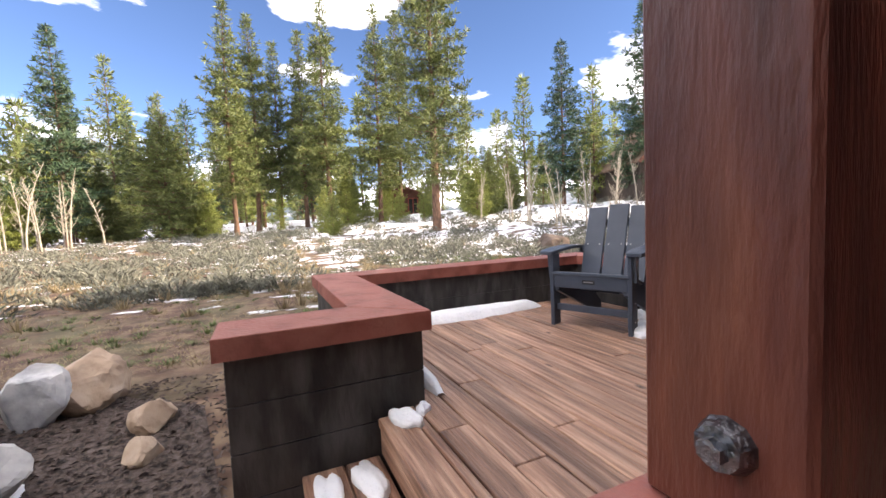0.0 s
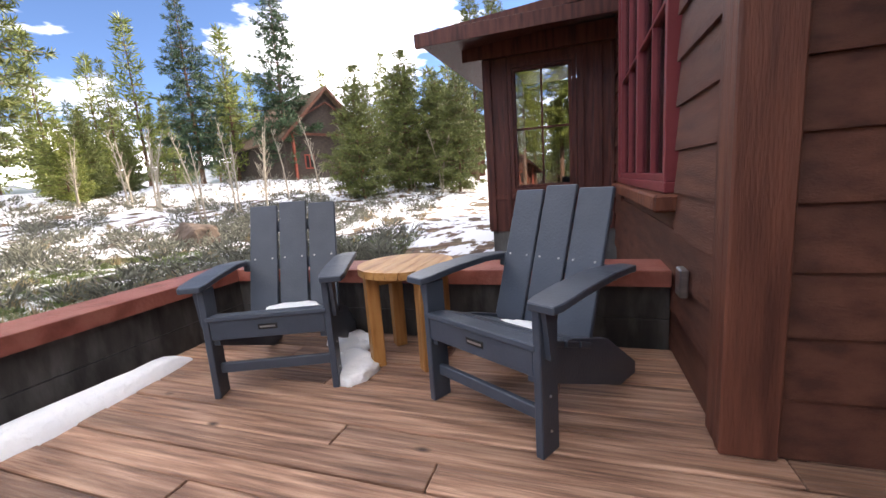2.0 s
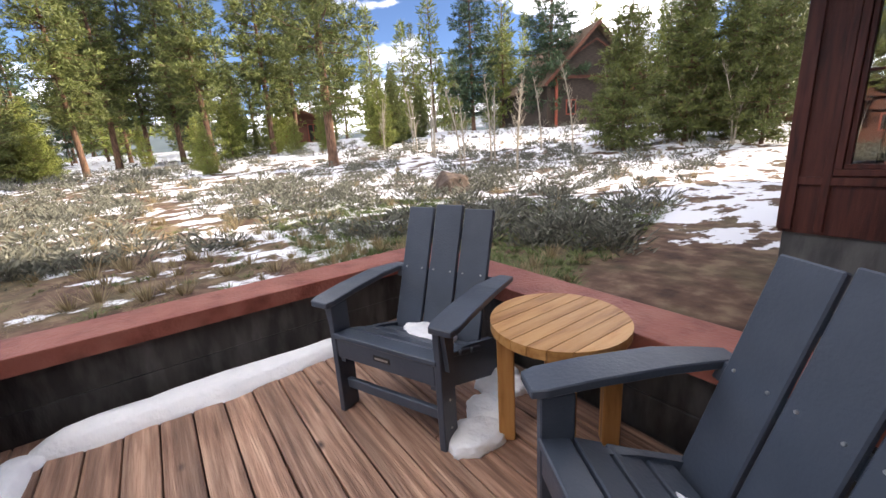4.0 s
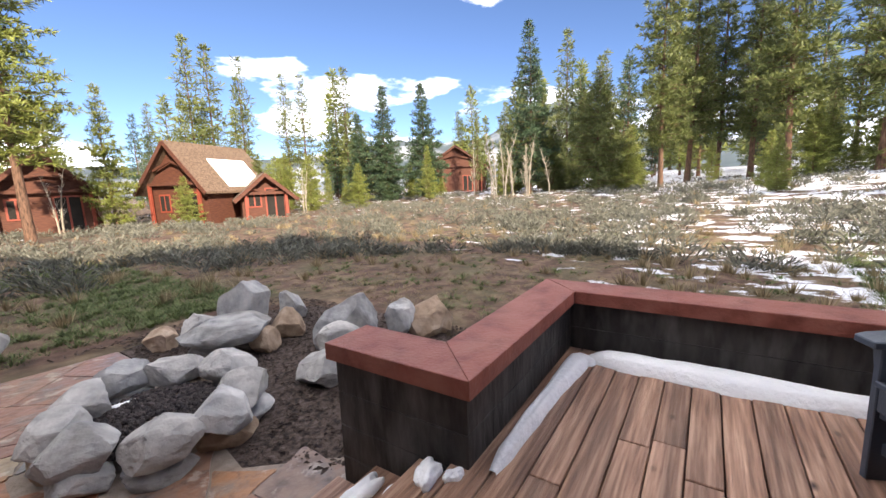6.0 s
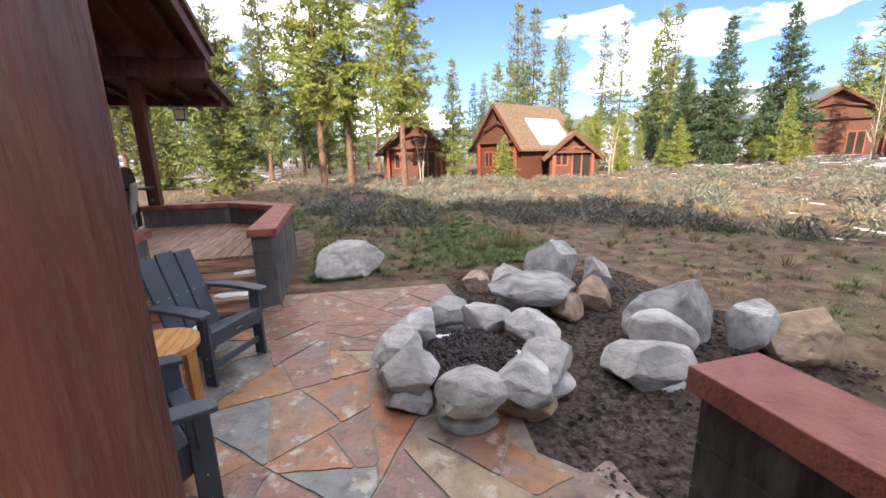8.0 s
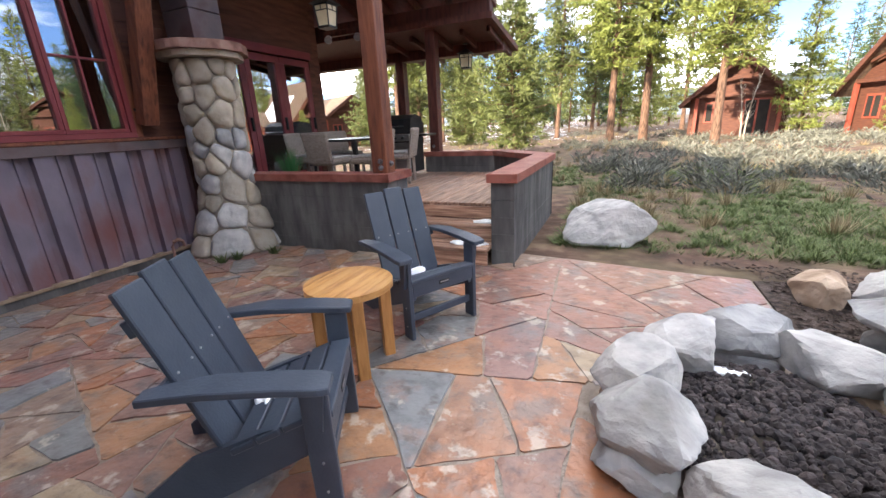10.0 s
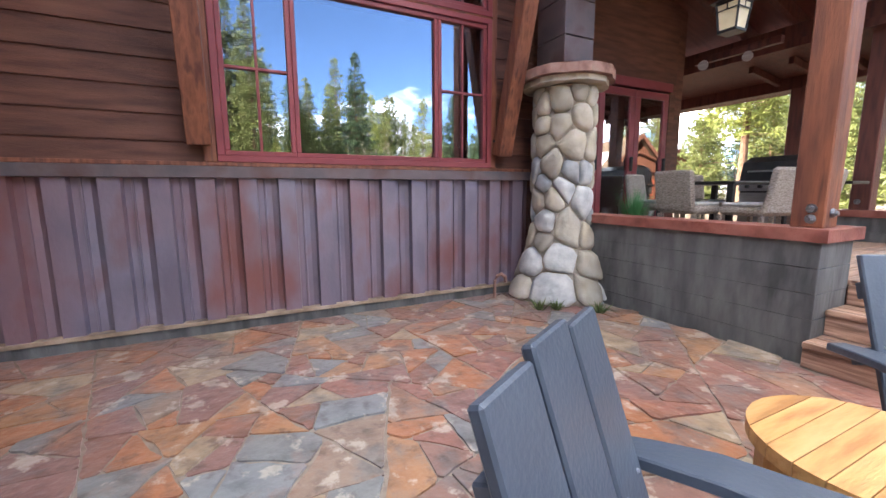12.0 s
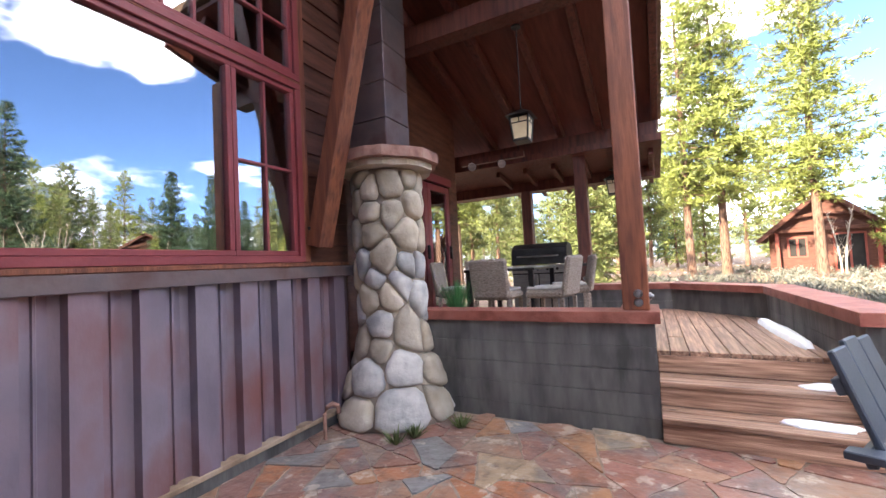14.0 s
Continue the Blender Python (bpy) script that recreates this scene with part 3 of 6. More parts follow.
# backing wall with the window opening through it
slab("wall_patio_below", FX - 0.25, -1.0, -0.05, FX - 0.03, 4.70, WZ0, "siding", "brown stained house wall", "wall")
slab("wall_patio_south", FX - 0.25, -1.0, WZ0, FX - 0.03, WY0, 5.6, "siding", "brown stained house wall", "wall")
slab("wall_patio_north", FX - 0.25, WY3, WZ0, FX - 0.03, 4.70, 5.6, "siding", "brown stained house wall", "wall")
slab("wall_patio_middle", FX - 0.25, WY0, WZ1, FX - 0.03, WY3, TZ0, "siding", "brown stained house wall", "wall")
slab("wall_patio_top", FX - 0.25, WY0, TZ1, FX - 0.03, WY3, 5.6, "siding", "brown stained house wall", "wall")
# room behind the big window, its lack of light put into the colour
slab("wall_room_back", FX - 3.2, -1.0, 0, FX - 3.0, 7.5, 5.6, "interior", "back wall of the room, coloured near-black as unlit", "wall")
slab("ceiling_room", FX - 3.2, -1.0, 5.6, FX, 7.5, 5.8, "interior", "room ceiling, coloured near-black as unlit", "ceiling")
slab("floor_room", FX - 3.2, -1.0, 0.5, FX - 0.26, 7.5, 0.54, "interior", "room floor, coloured near-black as unlit", "floor")
# the house mass around, which closes the place and casts its shade
slab("wall_house_north_face", FX, -1.30, -0.05, 1.92, -1.12, 5.6, "siding", "brown stained house wall beside the deck", "wall")
slab("wall_house_east", 1.84, -5.5, -0.05, 2.03, -1.12, 1.36, "siding", "brown stained house wall beside the deck", "wall")
slab("wall_house_east_pier", 1.84, -1.98, 1.36, 2.03, -1.12, 5.6, "siding", "brown stained house wall beside the deck", "wall")
slab("wall_house_east_top", 1.84, -4.40, 3.3, 2.03, -1.98, 5.6, "siding", "brown stained house wall beside the deck", "wall")
slab("wall_house_east_end", 1.84, -5.5, 1.36, 2.03, -4.40, 5.6, "siding", "brown stained house wall beside the deck", "wall")
slab("wall_house_rear", -9.2, -11, 0, -9.0, 9, 5.6, "siding", "brown stained rear wall of the house", "wall")
slab("wall_house_southern", -9.0, -11.2, 0, 2.0, -11.0, 5.6, "siding", "brown stained southern wall of the house", "wall")
slab("wall_house_side", 1.84, -11.0, 0, 2.03, -7.2, 5.6, "siding", "brown stained side wall of the house", "wall")


def roof_slope(name, corners, th, mat, label):
    """A roof plane of even thickness over four corners."""
    bm = bmesh.new()
    lo = [bm.verts.new(c) for c in corners]
    hi = [bm.verts.new((c[0], c[1], c[2] + th)) for c in corners]
    bm.faces.new(hi)
    bm.faces.new(lo[::-1])
    for k in range(4):
        bm.faces.new((lo[k], lo[(k + 1) % 4], hi[(k + 1) % 4], hi[k]))
    bmesh.ops.recalc_face_normals(bm, faces=bm.faces)
    return tagged(part(name, bm, M[mat]), label, "roof", kind="structure")


roof_slope("roof_main_east", [(-5.2, -11.6, 8.2), (-5.2, 4.75, 8.2), (-1.3, 4.75, 5.55), (-1.3, -11.6, 5.55)], 0.2, "roofbrown", "brown shingle main roof slope")
roof_slope("roof_main_west", [(-9.6, -11.6, 5.3), (-9.6, 8.6, 5.3), (-5.2, 8.6, 8.2), (-5.2, -11.6, 8.2)], 0.2, "roofbrown", "brown shingle main roof slope")
roof_slope("roof_south_block", [(-1.3, -11.6, 5.57), (-1.3, -0.7, 5.57), (2.6, -0.7, 5.2), (2.6, -11.6, 5.2)], 0.2, "roofbrown", "brown shingle roof of the southern block")
# roof over the western end of the sun deck, carried by the corner post
roof_slope("roof_deck_shelter", [(-2.4, -1.1, 4.0), (2.3, -1.1, 4.0), (2.3, 0.75, 3.5), (-2.4, 0.75, 3.5)], 0.12, "soffit", "dark boarded roof over the end of the deck")


def lap_siding(name, axis, face, a0, a1, z0, z1, holes, sign, label):
    """Lapped boards with a tapered section; boards are cut round openings. axis is the direction along the wall."""
    root = empty(name)
    tagged(root, label, "siding", kind="structure")
    course = 0.205
    n = int((z1 - z0) / course + 0.5)
    for k in range(n):
        zb, zt = z0 + k * course, min(z1, z0 + (k + 1) * course)
        spans = [(a0, a1)]
        for h0, h1, hz0, hz1 in holes:
            if zt > hz0 + 0.02 and zb < hz1 - 0.02:
                spans = [s for p in spans for s in ((p[0], min(p[1], h0)), (max(p[0], h1), p[1])) if s[1] - s[0] > 0.03]
        for s0, s1 in spans:
            bm = bmesh.new()
            prof = [(0.0, zb - 0.012), (0.030, zb - 0.012), (0.030, zb + 0.004), (0.012, zt - 0.003), (0.0, zt - 0.003)]
            ends = []
            for s in (s0, s1):
                ends.append([bm.verts.new((face + sign * (d - 0.03), s, z) if axis == "y" else (s, face + sign * (d - 0.03), z)) for d, z in prof])
            for i in range(5):
                bm.faces.new((ends[0][i], ends[0][(i + 1) % 5], ends[1][(i + 1) % 5], ends[1][i]))
            bm.faces.new(ends[0][::-1])
            bm.faces.new(ends[1])
            bmesh.ops.recalc_face_normals(bm, faces=bm.faces)
            part("board", bm, M["siding"], root)
    return root


BRK = [1.33, 4.22]
lap_siding("siding_patio", "y", FX, -1.0, 4.70, 1.40, 5.4, [(WY0 - 0.10, WY3 + 0.10, WZ0 - 0.1, TZ1 + 0.1)], 1, "brown stained lap siding above steel panels")
lap_siding("siding_deck_north", "x", -1.09, FX, 1.92, 0.56, 4.0, [], 1, "brown stained lap siding beside the deck")
lap_siding("siding_deck_east", "y", 2.06, -5.24, -1.12, 0.56, 5.2, [(-4.45, -1.93, 1.24, 3.4)], 1, "brown stained lap siding beside the deck")
tagged(part("trim_house_corner", box(1.92, -1.12, 0.545, 2.085, -1.065, 5.4, 0.006), M["timberdark"]), "brown timber corner board of the house", "corner board", kind="structure")
tagged(part("trim_house_corner_side", box(2.03, -1.23, 0.545, 2.082, -1.121, 5.4, 0.006), M["timberdark"]), "brown timber corner board of the house", "corner board", kind="structure")


# steel panelling below the window: ribbed sheets
def steel_panels():
    root = empty("steel_panelling")
    tagged(root, "rusting purple-brown ribbed steel panels on the house base", "wall panel", kind="structure")
    y = -0.95
    w = 0.31
    while y < 4.45:
        bm = bmesh.new()
        prof = [(0, 0.0), (0.045, 0.012), (0.055, 0.075), (0.19, 0.075), (0.20, 0.012), (0.245, 0.012), (0.25, 0.026), (0.262, 0.026), (0.267, 0.012), (0.31, 0.0)]
        for a, b in zip(prof, prof[1:]):
            v = [bm.verts.new((-2.425 + p[1], y + p[0], z)) for p, z in ((a, 0.115), (b, 0.115), (b, 1.31), (a, 1.31))]
            bm.faces.new(v)
        bmesh.ops.remove_doubles(bm, verts=bm.verts, dist=1e-5)
        bmesh.ops.recalc_face_normals(bm, faces=bm.faces)
        me = mesh_from(bm, "panel", M["rustmetal"])
        ob = part("panel", me, None, root)
        ob.data.polygons[0].use_smooth = False
        y += w
    part("flashing", box(-2.44, -1.0, 1.30, -2.32, 4.72, 1.395, 0.004), M["ductmetal"], root, "dull steel drip flashing")
    part("base_strip", box(-2.44, -1.0, 0.085, -2.335, 4.5, 0.118, 0.003), M["tanrock"], root, "rust-brown base trim")


steel_panels()
slab("wall_foundation", FX - 0.02, -1.0, -0.05, FX + 0.075, 4.5, 0.086, "concrete", "dark concrete footing below the steel panels", "footing")


# ---- windows ----
def window(name, axis, face, a0, a1, z0, z1, sign, units, label, kindcat="window", depth=0.09, mat="windowred", glass="glass"):
    """A painted window: outer frame, sashes, muntins and panes. units: (from, to, columns, rows)."""
    root = empty(name)
    tagged(root, label, kindcat, kind="structure")

    def bx(p0, p1, q0, q1, d0, d1, bevel=0.004):
        if axis == "y":
            return box(face + sign * d0, p0, q0, face + sign * d1, p1, q1, bevel)
        return box(p0, face + sign * d0, q0, p1, face + sign * d1, q1, bevel)

    f = 0.055
    for k, (p0, p1, q0, q1) in enumerate(((a0 - f, a1 + f, z0 - f, z0), (a0 - f, a1 + f, z1, z1 + f), (a0 - f, a0, z0, z1), (a1, a1 + f, z0, z1))):
        part("window_frame", bx(p0, p1, q0, q1, -0.06, 0.035), M[mat], root)
    for u0, u1, cols, rows in units:
        s = 0.042
        for p0, p1, q0, q1 in ((u0, u1, z0 + 0.001, z0 + s), (u0, u1, z1 - s, z1 - 0.001), (u0 + 0.001, u0 + s, z0 + s, z1 - s), (u1 - s, u1 - 0.001, z0 + s, z1 - s)):
            part("sash", bx(p0, p1, q0, q1, -0.05, 0.012, 0.005), M[mat], root)
        for c in range(1, cols):
            p = u0 + s + (u1 - u0 - 2 * s) * c / cols
            part("muntin", bx(p - 0.011, p + 0.011, z0 + s, z1 - s, -0.045, 0.002, 0.003), M[mat], root)
        for r in range(1, rows):
            q = z0 + s + (z1 - z0 - 2 * s) * r / rows
            part("muntin", bx(u0 + s, u1 - s, q - 0.011, q + 0.011, -0.044, 0.003, 0.003), M[mat], root)
        pane = part("pane", bx(u0 + s * 0.8, u1 - s * 0.8, z0 + s * 0.8, z1 - s * 0.8, -0.030, -0.024, 0), M[glass], root)
        pane.visible_shadow = False
    return root


window("window_1", "y", FX, WY0, WY3, WZ0, WZ1, 1, [(WY0, WY1, 2, 2), (WY1, WY2, 1, 1), (WY2, WY3, 2, 2)], "large red-framed picture window reflecting sky and pines")
window("window_2", "y", FX, WY0, WY3, TZ0, TZ1, 1, [(WY0, WY1, 2, 2), (WY1, 2.78, 3, 1), (2.78, WY2, 3, 1), (WY2, WY3, 2, 2)], "red-framed transom windows above the picture window")
slab("trim_window_sill", FX - 0.03, -1.0, 1.40, FX + 0.04, 4.66, 1.432, "timber", "brown timber band under the window", "sill", 0.004)
slab("trim_window_jamb", FX - 0.03, WY0 - 0.155, 1.434, FX + 0.022, WY0 - 0.058, 4.0, "timber", "brown timber casing beside the window", "casing", 0.004)
slab("trim_window_jamb_b", FX - 0.03, WY3 + 0.058, 1.434, FX + 0.022, WY3 + 0.125, 4.0, "timber", "brown timber casing beside the window", "casing", 0.004)
slab("trim_window_head", FX - 0.03, WY0 - 0.05, WZ1 + 0.057, FX + 0.03, WY3 + 0.05, TZ0 - 0.057, "timber", "brown timber rail between window and transom", "rail", 0.004)

window("window_3", "y", 2.06, -4.36, -2.04, 1.42, 3.3, 1, [(-4.36, -3.20, 2, 2), (-3.20, -2.04, 2, 2)], "red-framed window in the brown house wall beside the deck")
slab("trim_side_sill", 2.03, -4.5, 1.27, 2.15, -1.94, 1.36, "timber", "brown timber window sill with a bevelled end", "sill", 0.012)
# side room's gloom is in the colour of this wall
slab("wall_side_room", -0.2, -5.2, 0.5, 0.0, -1.3, 5.2, "interior", "back wall of the side room, coloured near-black as unlit", "wall")

# southern wing with a window and a deep eave
WG = -5.27
slab("wall_wing_left", 2.03, WG - 0.2, 0.75, 2.50, WG, 3.3, "darktimber", "dark red board wall of the wing", "wall")
slab("wall_wing_right", 3.36, WG - 0.2, 0.75, 3.69, WG, 3.3, "darktimber", "dark red board wall of the wing", "wall")
slab("wall_wing_below", 2.50, WG - 0.2, 0.75, 3.36, WG, 1.29, "darktimber", "dark red board wall of the wing", "wall")
slab("wall_wing_above", 2.50, WG - 0.2, 2.96, 3.36, WG, 3.3, "darktimber", "dark red board wall of the wing", "wall")
slab("wall_wing_east", 3.49, -9.0, 0.75, 3.69, WG - 0.2, 3.3, "darktimber", "dark red board wall of the wing", "wall")
slab("wall_wing_base", 2.03, -9.0, -0.1, 3.66, WG - 0.03, 0.748, "concrete", "dark concrete base of the wing", "wall")
# wing room's gloom likewise comes from the wall colour
slab("wall_wing_room", 2.05, -8.0, 0.8, 3.45, -7.8, 3.2, "interior", "back wall of the wing room, coloured near-black as unlit", "wall")
window("window_4", "x", WG, 2.56, 3.31, 1.34, 2.90, 1, [(2.56, 3.31, 2, 2)], "dark red-framed window of the wing reflecting trees", mat="darktimber")
for xa, xb in ((2.06, 2.10), (2.20, 2.30), (2.42, 2.50), (3.37, 3.43), (3.59, 3.70)):
    slab("trim_wing_batten", xa, WG, 0.78, xb, WG + 0.03, 3.28, "darktimber", "dark red vertical batten", "batten", 0.004)
slab("trim_wing_rail", 2.5, WG + 0.001, 1.20, 3.6, WG + 0.028, 1.27, "darktimber", "dark red rail below the window", "rail", 0.004)
slab("trim_wing_header", 2.04, WG - 0.02, 3.05, 3.95, WG + 0.08, 3.28, "darktimber", "dark red eave beam of the wing", "beam", 0.006)
roof_slope("roof_wing", [(1.9, -9.5, 3.75), (4.25, -9.5, 3.26), (4.33, WG + 0.75, 3.17), (1.9, WG + 0.75, 3.33)], 0.10, "darktimber", "dark low roof of the wing with a deep eave")
slab("trim_wing_fascia", 1.95, WG + 0.72, 3.11, 4.35, WG + 0.78, 3.27, "darktimber", "dark red fascia board of the wing", "fascia", 0.004)
slab("wall_upper_block", 1.2, -9.0, 3.6, 2.6, -5.4, 6.2, "darktimber", "dark red upper wall behind the wing roof", "wall")
# unseen tall block, added only to keep the low sun off the meadow
slab("wall_main_house", -6.0, -26.0, 0.0, 1.0, -6.2, 10.0, "darktimber", "unseen added block that shades the eastern meadow", "wall")


# ---- decks and stairs ----
def deck_boards(name, x0, y0, x1, y1, along, mat, label, seed, w=0.138):
    root = empty(name)
    tagged(root, label, "deck", kind="structure")
    rng = random.Random(seed)
    a0, a1, b0, b1 = (y0, y1, x0, x1) if along == "x" else (x0, x1, y0, y1)
    a = a0
    while a < a1 - 0.02:
        aw = min(w, a1 - a)
        cuts = [b0]
        c = b0 + rng.uniform(0.6, 2.6)
        while c < b1 - 0.5:
            cuts.append(c)
            c += rng.uniform(1.5, 3.2)
        cuts.append(b1)
        for c0, c1 in zip(cuts, cuts[1:]):
            dz = rng.uniform(-0.003, 0.002)
            if along == "x":
                bm = box(c0 + 0.002, a + 0.0035, DECK - 0.038, c1 - 0.002, a + aw - 0.0035, DECK + dz, 0.004)
            else:
                bm = box(a + 0.0035, c0 + 0.002, DECK - 0.038, a + aw - 0.0035, c1 - 0.002, DECK + dz, 0.004)
            part("plank", bm, M[mat], root)
        a += w
    return root


def step(name, x0, x1, y_back, y_front, z, label):
    """One stair tread of two planks with its riser; rises towards y_back."""
    root = empty(name)
    tagged(root, label, "stair tread", "steps", kind="structure")
    ym = (y_back + y_front) / 2
    s = 1 if y_front > y_back else -1
    for a, b in ((y_back, ym - s * 0.003), (ym + s * 0.003, y_front + s * 0.02)):
        part("plank", box(x0, min(a, b), z - 0.04, x1, max(a, b), z, 0.006), M["deck"], root)
    part("riser", box(x0, min(y_front - s * 0.03, y_front), z - 0.18, x1, max(y_front - s * 0.03, y_front), z - 0.041, 0.003), M["deck"], root)
    return root


slab("floor_deck_frame", -0.5, -1.9, 0.2, 4.92, 0.30, 0.47, "darktimber", "dark joists below the deck", "deck frame")
slab("floor_porch_frame", -2.6, 5.51, 0.2, 1.34, 8.6, 0.47, "darktimber", "dark joists below the porch", "deck frame")
step("stair_deck_upper", 2.12, 3.42, 0.59, 0.89, 0.36, "brown weathered wooden stair tread")
step("stair_deck_lower", 2.12, 3.42, 0.89, 1.19, 0.18, "brown weathered wooden stair tread")
step("stair_porch_upper", 0.205, 1.36, 5.47, 5.19, 0.36, "brown weathered wooden stair tread")
step("stair_porch_lower", 0.205, 1.36, 5.19, 4.91, 0.18, "brown weathered wooden stair tread")
slab("trim_deck_riser", 2.12, 0.555, 0.36, 3.42, 0.58, 0.50, "deck", "brown wooden riser below the deck edge", "riser", 0.004)
slab("trim_porch_riser", 0.205, 5.475, 0.36, 1.36, 5.50, 0.50, "deck", "brown wooden riser below the porch edge", "riser", 0.004)


# ---- posts and porch roof ----
def post(name, x, y, z0, z1, w, mat, label, bolts=()):
    root = empty(name, pose(x, y, z0))
    tagged(root, label, "post")
    bm = box(-w / 2, -w / 2, 0, w / 2, w / 2, z1 - z0, 0.008)
    part("shaft", bm, M[mat], root)
    for bx, by, bz, face in bolts:
        b = bmesh.new()
        m = {"n": pose(bx, by, bz, -90), "s": pose(bx, by, bz, 90), "e": pose(bx, by, bz, 0, 90), "w": pose(bx, by, bz, 0, -90)}[face]
        bmesh.ops.create_cone(b, cap_ends=True, segments=10, radius1=0.034, radius2=0.026, depth=0.022, matrix=m)
        bmesh.ops.create_cone(b, cap_ends=True, segments=6, radius1=0.017, radius2=0.015, depth=0.05, matrix=m)
        part("bolt", b, M["boltmetal"], root, "hammered steel bolt with a large washer")
    return root


P = 0.192
post("timber_post", 2.045, 0.43, CAP_T, 3.6, P, "postwood", "square brown stained timber post on the parapet cap beside the steps",
     [(-0.015, P / 2 + 0.01, 0.115, "n"), (0.0, -P / 2 - 0.01, 0.11, "s")])
post("timber_post", 0.08, 5.16, PCAP, 4.05, 0.19, "timber", "square brown stained timber post on the parapet cap beside the steps",
     [(0.02, -0.105, 0.06, "s"), (0.02, -0.105, 0.13, "s"), (0.105, 0.0, 0.10, "e")])
post("timber_post", -0.75, 8.53, PCAP, 3.15, 0.19, "darktimber", "square dark red timber post on the north parapet", [(-0.02, -0.105, 0.10, "s")])
post("timber_post", -1.93, 9.5, 0.0, 3.0, 0.19, "darktimber", "square dark red timber post behind the grill")
slab("roof_porch_beam_near", -2.6, 5.56, 3.92, 0.40, 5.78, 4.16, "darktimber", "dark red timber beam over the porch front", "beam", 0.008)
slab("roof_porch_beam_far", -5.5, 8.35, 3.10, 0.40, 8.57, 3.36, "darktimber", "dark red timber beam over the porch", "beam", 0.008)
slab("roof_porch_beam_low", -5.5, 9.4, 2.72, 0.35, 9.6, 2.92, "darktimber", "dark red lower timber beam beyond the grill", "beam", 0.008)
# ceiling boards, with their rafters
roof_slope("ceiling_porch", [(-5.5, 4.55, 4.62), (0.42, 4.55, 4.62), (0.42, 8.75, 3.44), (-5.5, 8.75, 3.44)], 0.05, "soffit", "dark red boarded porch ceiling")
roof_slope("roof_porch", [(-5.6, 4.5, 4.70), (0.48, 4.5, 4.70), (0.48, 8.8, 3.50), (-5.6, 8.8, 3.50)], 0.10, "roofbrown", "brown porch roof")
roof_slope("roof_porch_low", [(-5.6, 8.3, 3.05), (0.45, 8.3, 3.05), (0.45, 10.2, 2.80), (-5.6, 10.2, 2.80)], 0.10, "darktimber", "dark lower roof beyond the porch")
for k, xr in enumerate((-2.2, -1.6, -1.0, -0.4, 0.12, 0.38)):
    tagged(part("rafter", beam((xr, 4.6, 4.52), (xr, 8.7, 3.36), 0.09, 0.17), M["darktimber"]), "dark red timber rafter under the porch ceiling", "rafter", "porch rafters")
for k, xr in enumerate((-2.2, -1.7, -1.2, -0.7, -0.2, 0.3)):
    tagged(part("rafter", beam((xr, 8.6, 2.97), (xr, 10.15, 2.76), 0.07, 0.11), M["darktimber"]), "dark red timber rafter of the lower roof", "rafter", "lower rafters")
# porch house wall with doors
PW = -2.62
slab("wall_porch_house", PW - 0.2, 4.70, 0.5, PW, 5.25, 4.7, "siding", "brown stained wall behind the porch", "wall")
slab("wall_porch_house_top", PW - 0.2, 5.25, 2.62, PW, 7.5, 4.7, "siding", "brown stained wall above the porch doors", "wall")
slab("wall_porch_house_end", PW - 0.2, 7.38, 0.5, PW, 7.5, 2.62, "siding", "brown stained wall end beside the porch doors", "wall")
slab("wall_porch_corner", PW - 6, 7.5, 0.0, PW, 7.65, 4.7, "siding", "brown stained wall facing north", "wall")
slab("wall_facade_return", FX - 0.25, 4.64, 0.0, FX - 0.04, 4.72, 5.5, "siding", "brown stained return wall by the pillar", "wall")


def glazed_door(name, y0, y1, label):
    root = empty(name)
    tagged(root, label, "door", kind="structure")
    z0, z1, s = 0.56, 2.58, 0.10
    for p0, p1, q0, q1 in ((y0, y1, z0, z0 + 0.2), (y0, y1, z1 - s, z1), (y0, y0 + s, z0 + 0.2, z1 - s), (y1 - s, y1, z0 + 0.2, z1 - s)):
        part("stile", box(PW - 0.06, p0, q0, PW - 0.005, p1, q1, 0.005), M["windowred"], root)
    p = part("pane", box(PW - 0.035, y0 + s * 0.9, z0 + 0.19, PW - 0.029, y1 - s * 0.9, z1 - s * 0.9, 0), M["doorglass"], root)
    p.visible_shadow = False
    part("door_handle", box(PW - 0.005, y1 - 0.07, 1.45, PW + 0.04, y1 - 0.04, 1.65, 0.006), M["blackmetal"], root, "black lever handle")
    return root


for k in range(3):
    glazed_door("door_%d" % (k + 1), 5.26 + k * 0.705, 5.26 + (k + 1) * 0.705 - 0.006, "red-framed glazed porch door, closed")
slab("trim_door_header", PW - 0.02, 5.22, 2.60, PW + 0.03, 7.40, 2.72, "windowred", "red door header board", "door trim", 0.004)


# eave brackets on the patio facade
for yb in BRK:
    root = empty("eave_bracket", pose(FX + 0.03, yb, 1.55))
    tagged(root, "brown stained diagonal timber bracket under the eave", "bracket", "eave brackets")
    part("brace", beam((0.06, 0, 0.02), (1.05, 0, 3.6), 0.17, 0.15, up=(1, 0, 0)), M["timber"], root)
    part("bolt", box(0.02, -0.095, 0.16, 0.05, -0.083, 0.19, 0.004), M["blackmetal"], root)
slab("roof_eave_fascia", -1.34, -1.0, 5.1, -1.26, 4.76, 5.5, "darktimber", "dark red eave fascia", "fascia")
slab("ceiling_eave", FX, -1.0, 5.35, -1.34, 4.76, 5.42, "soffit", "dark red boarded eave soffit", "soffit")


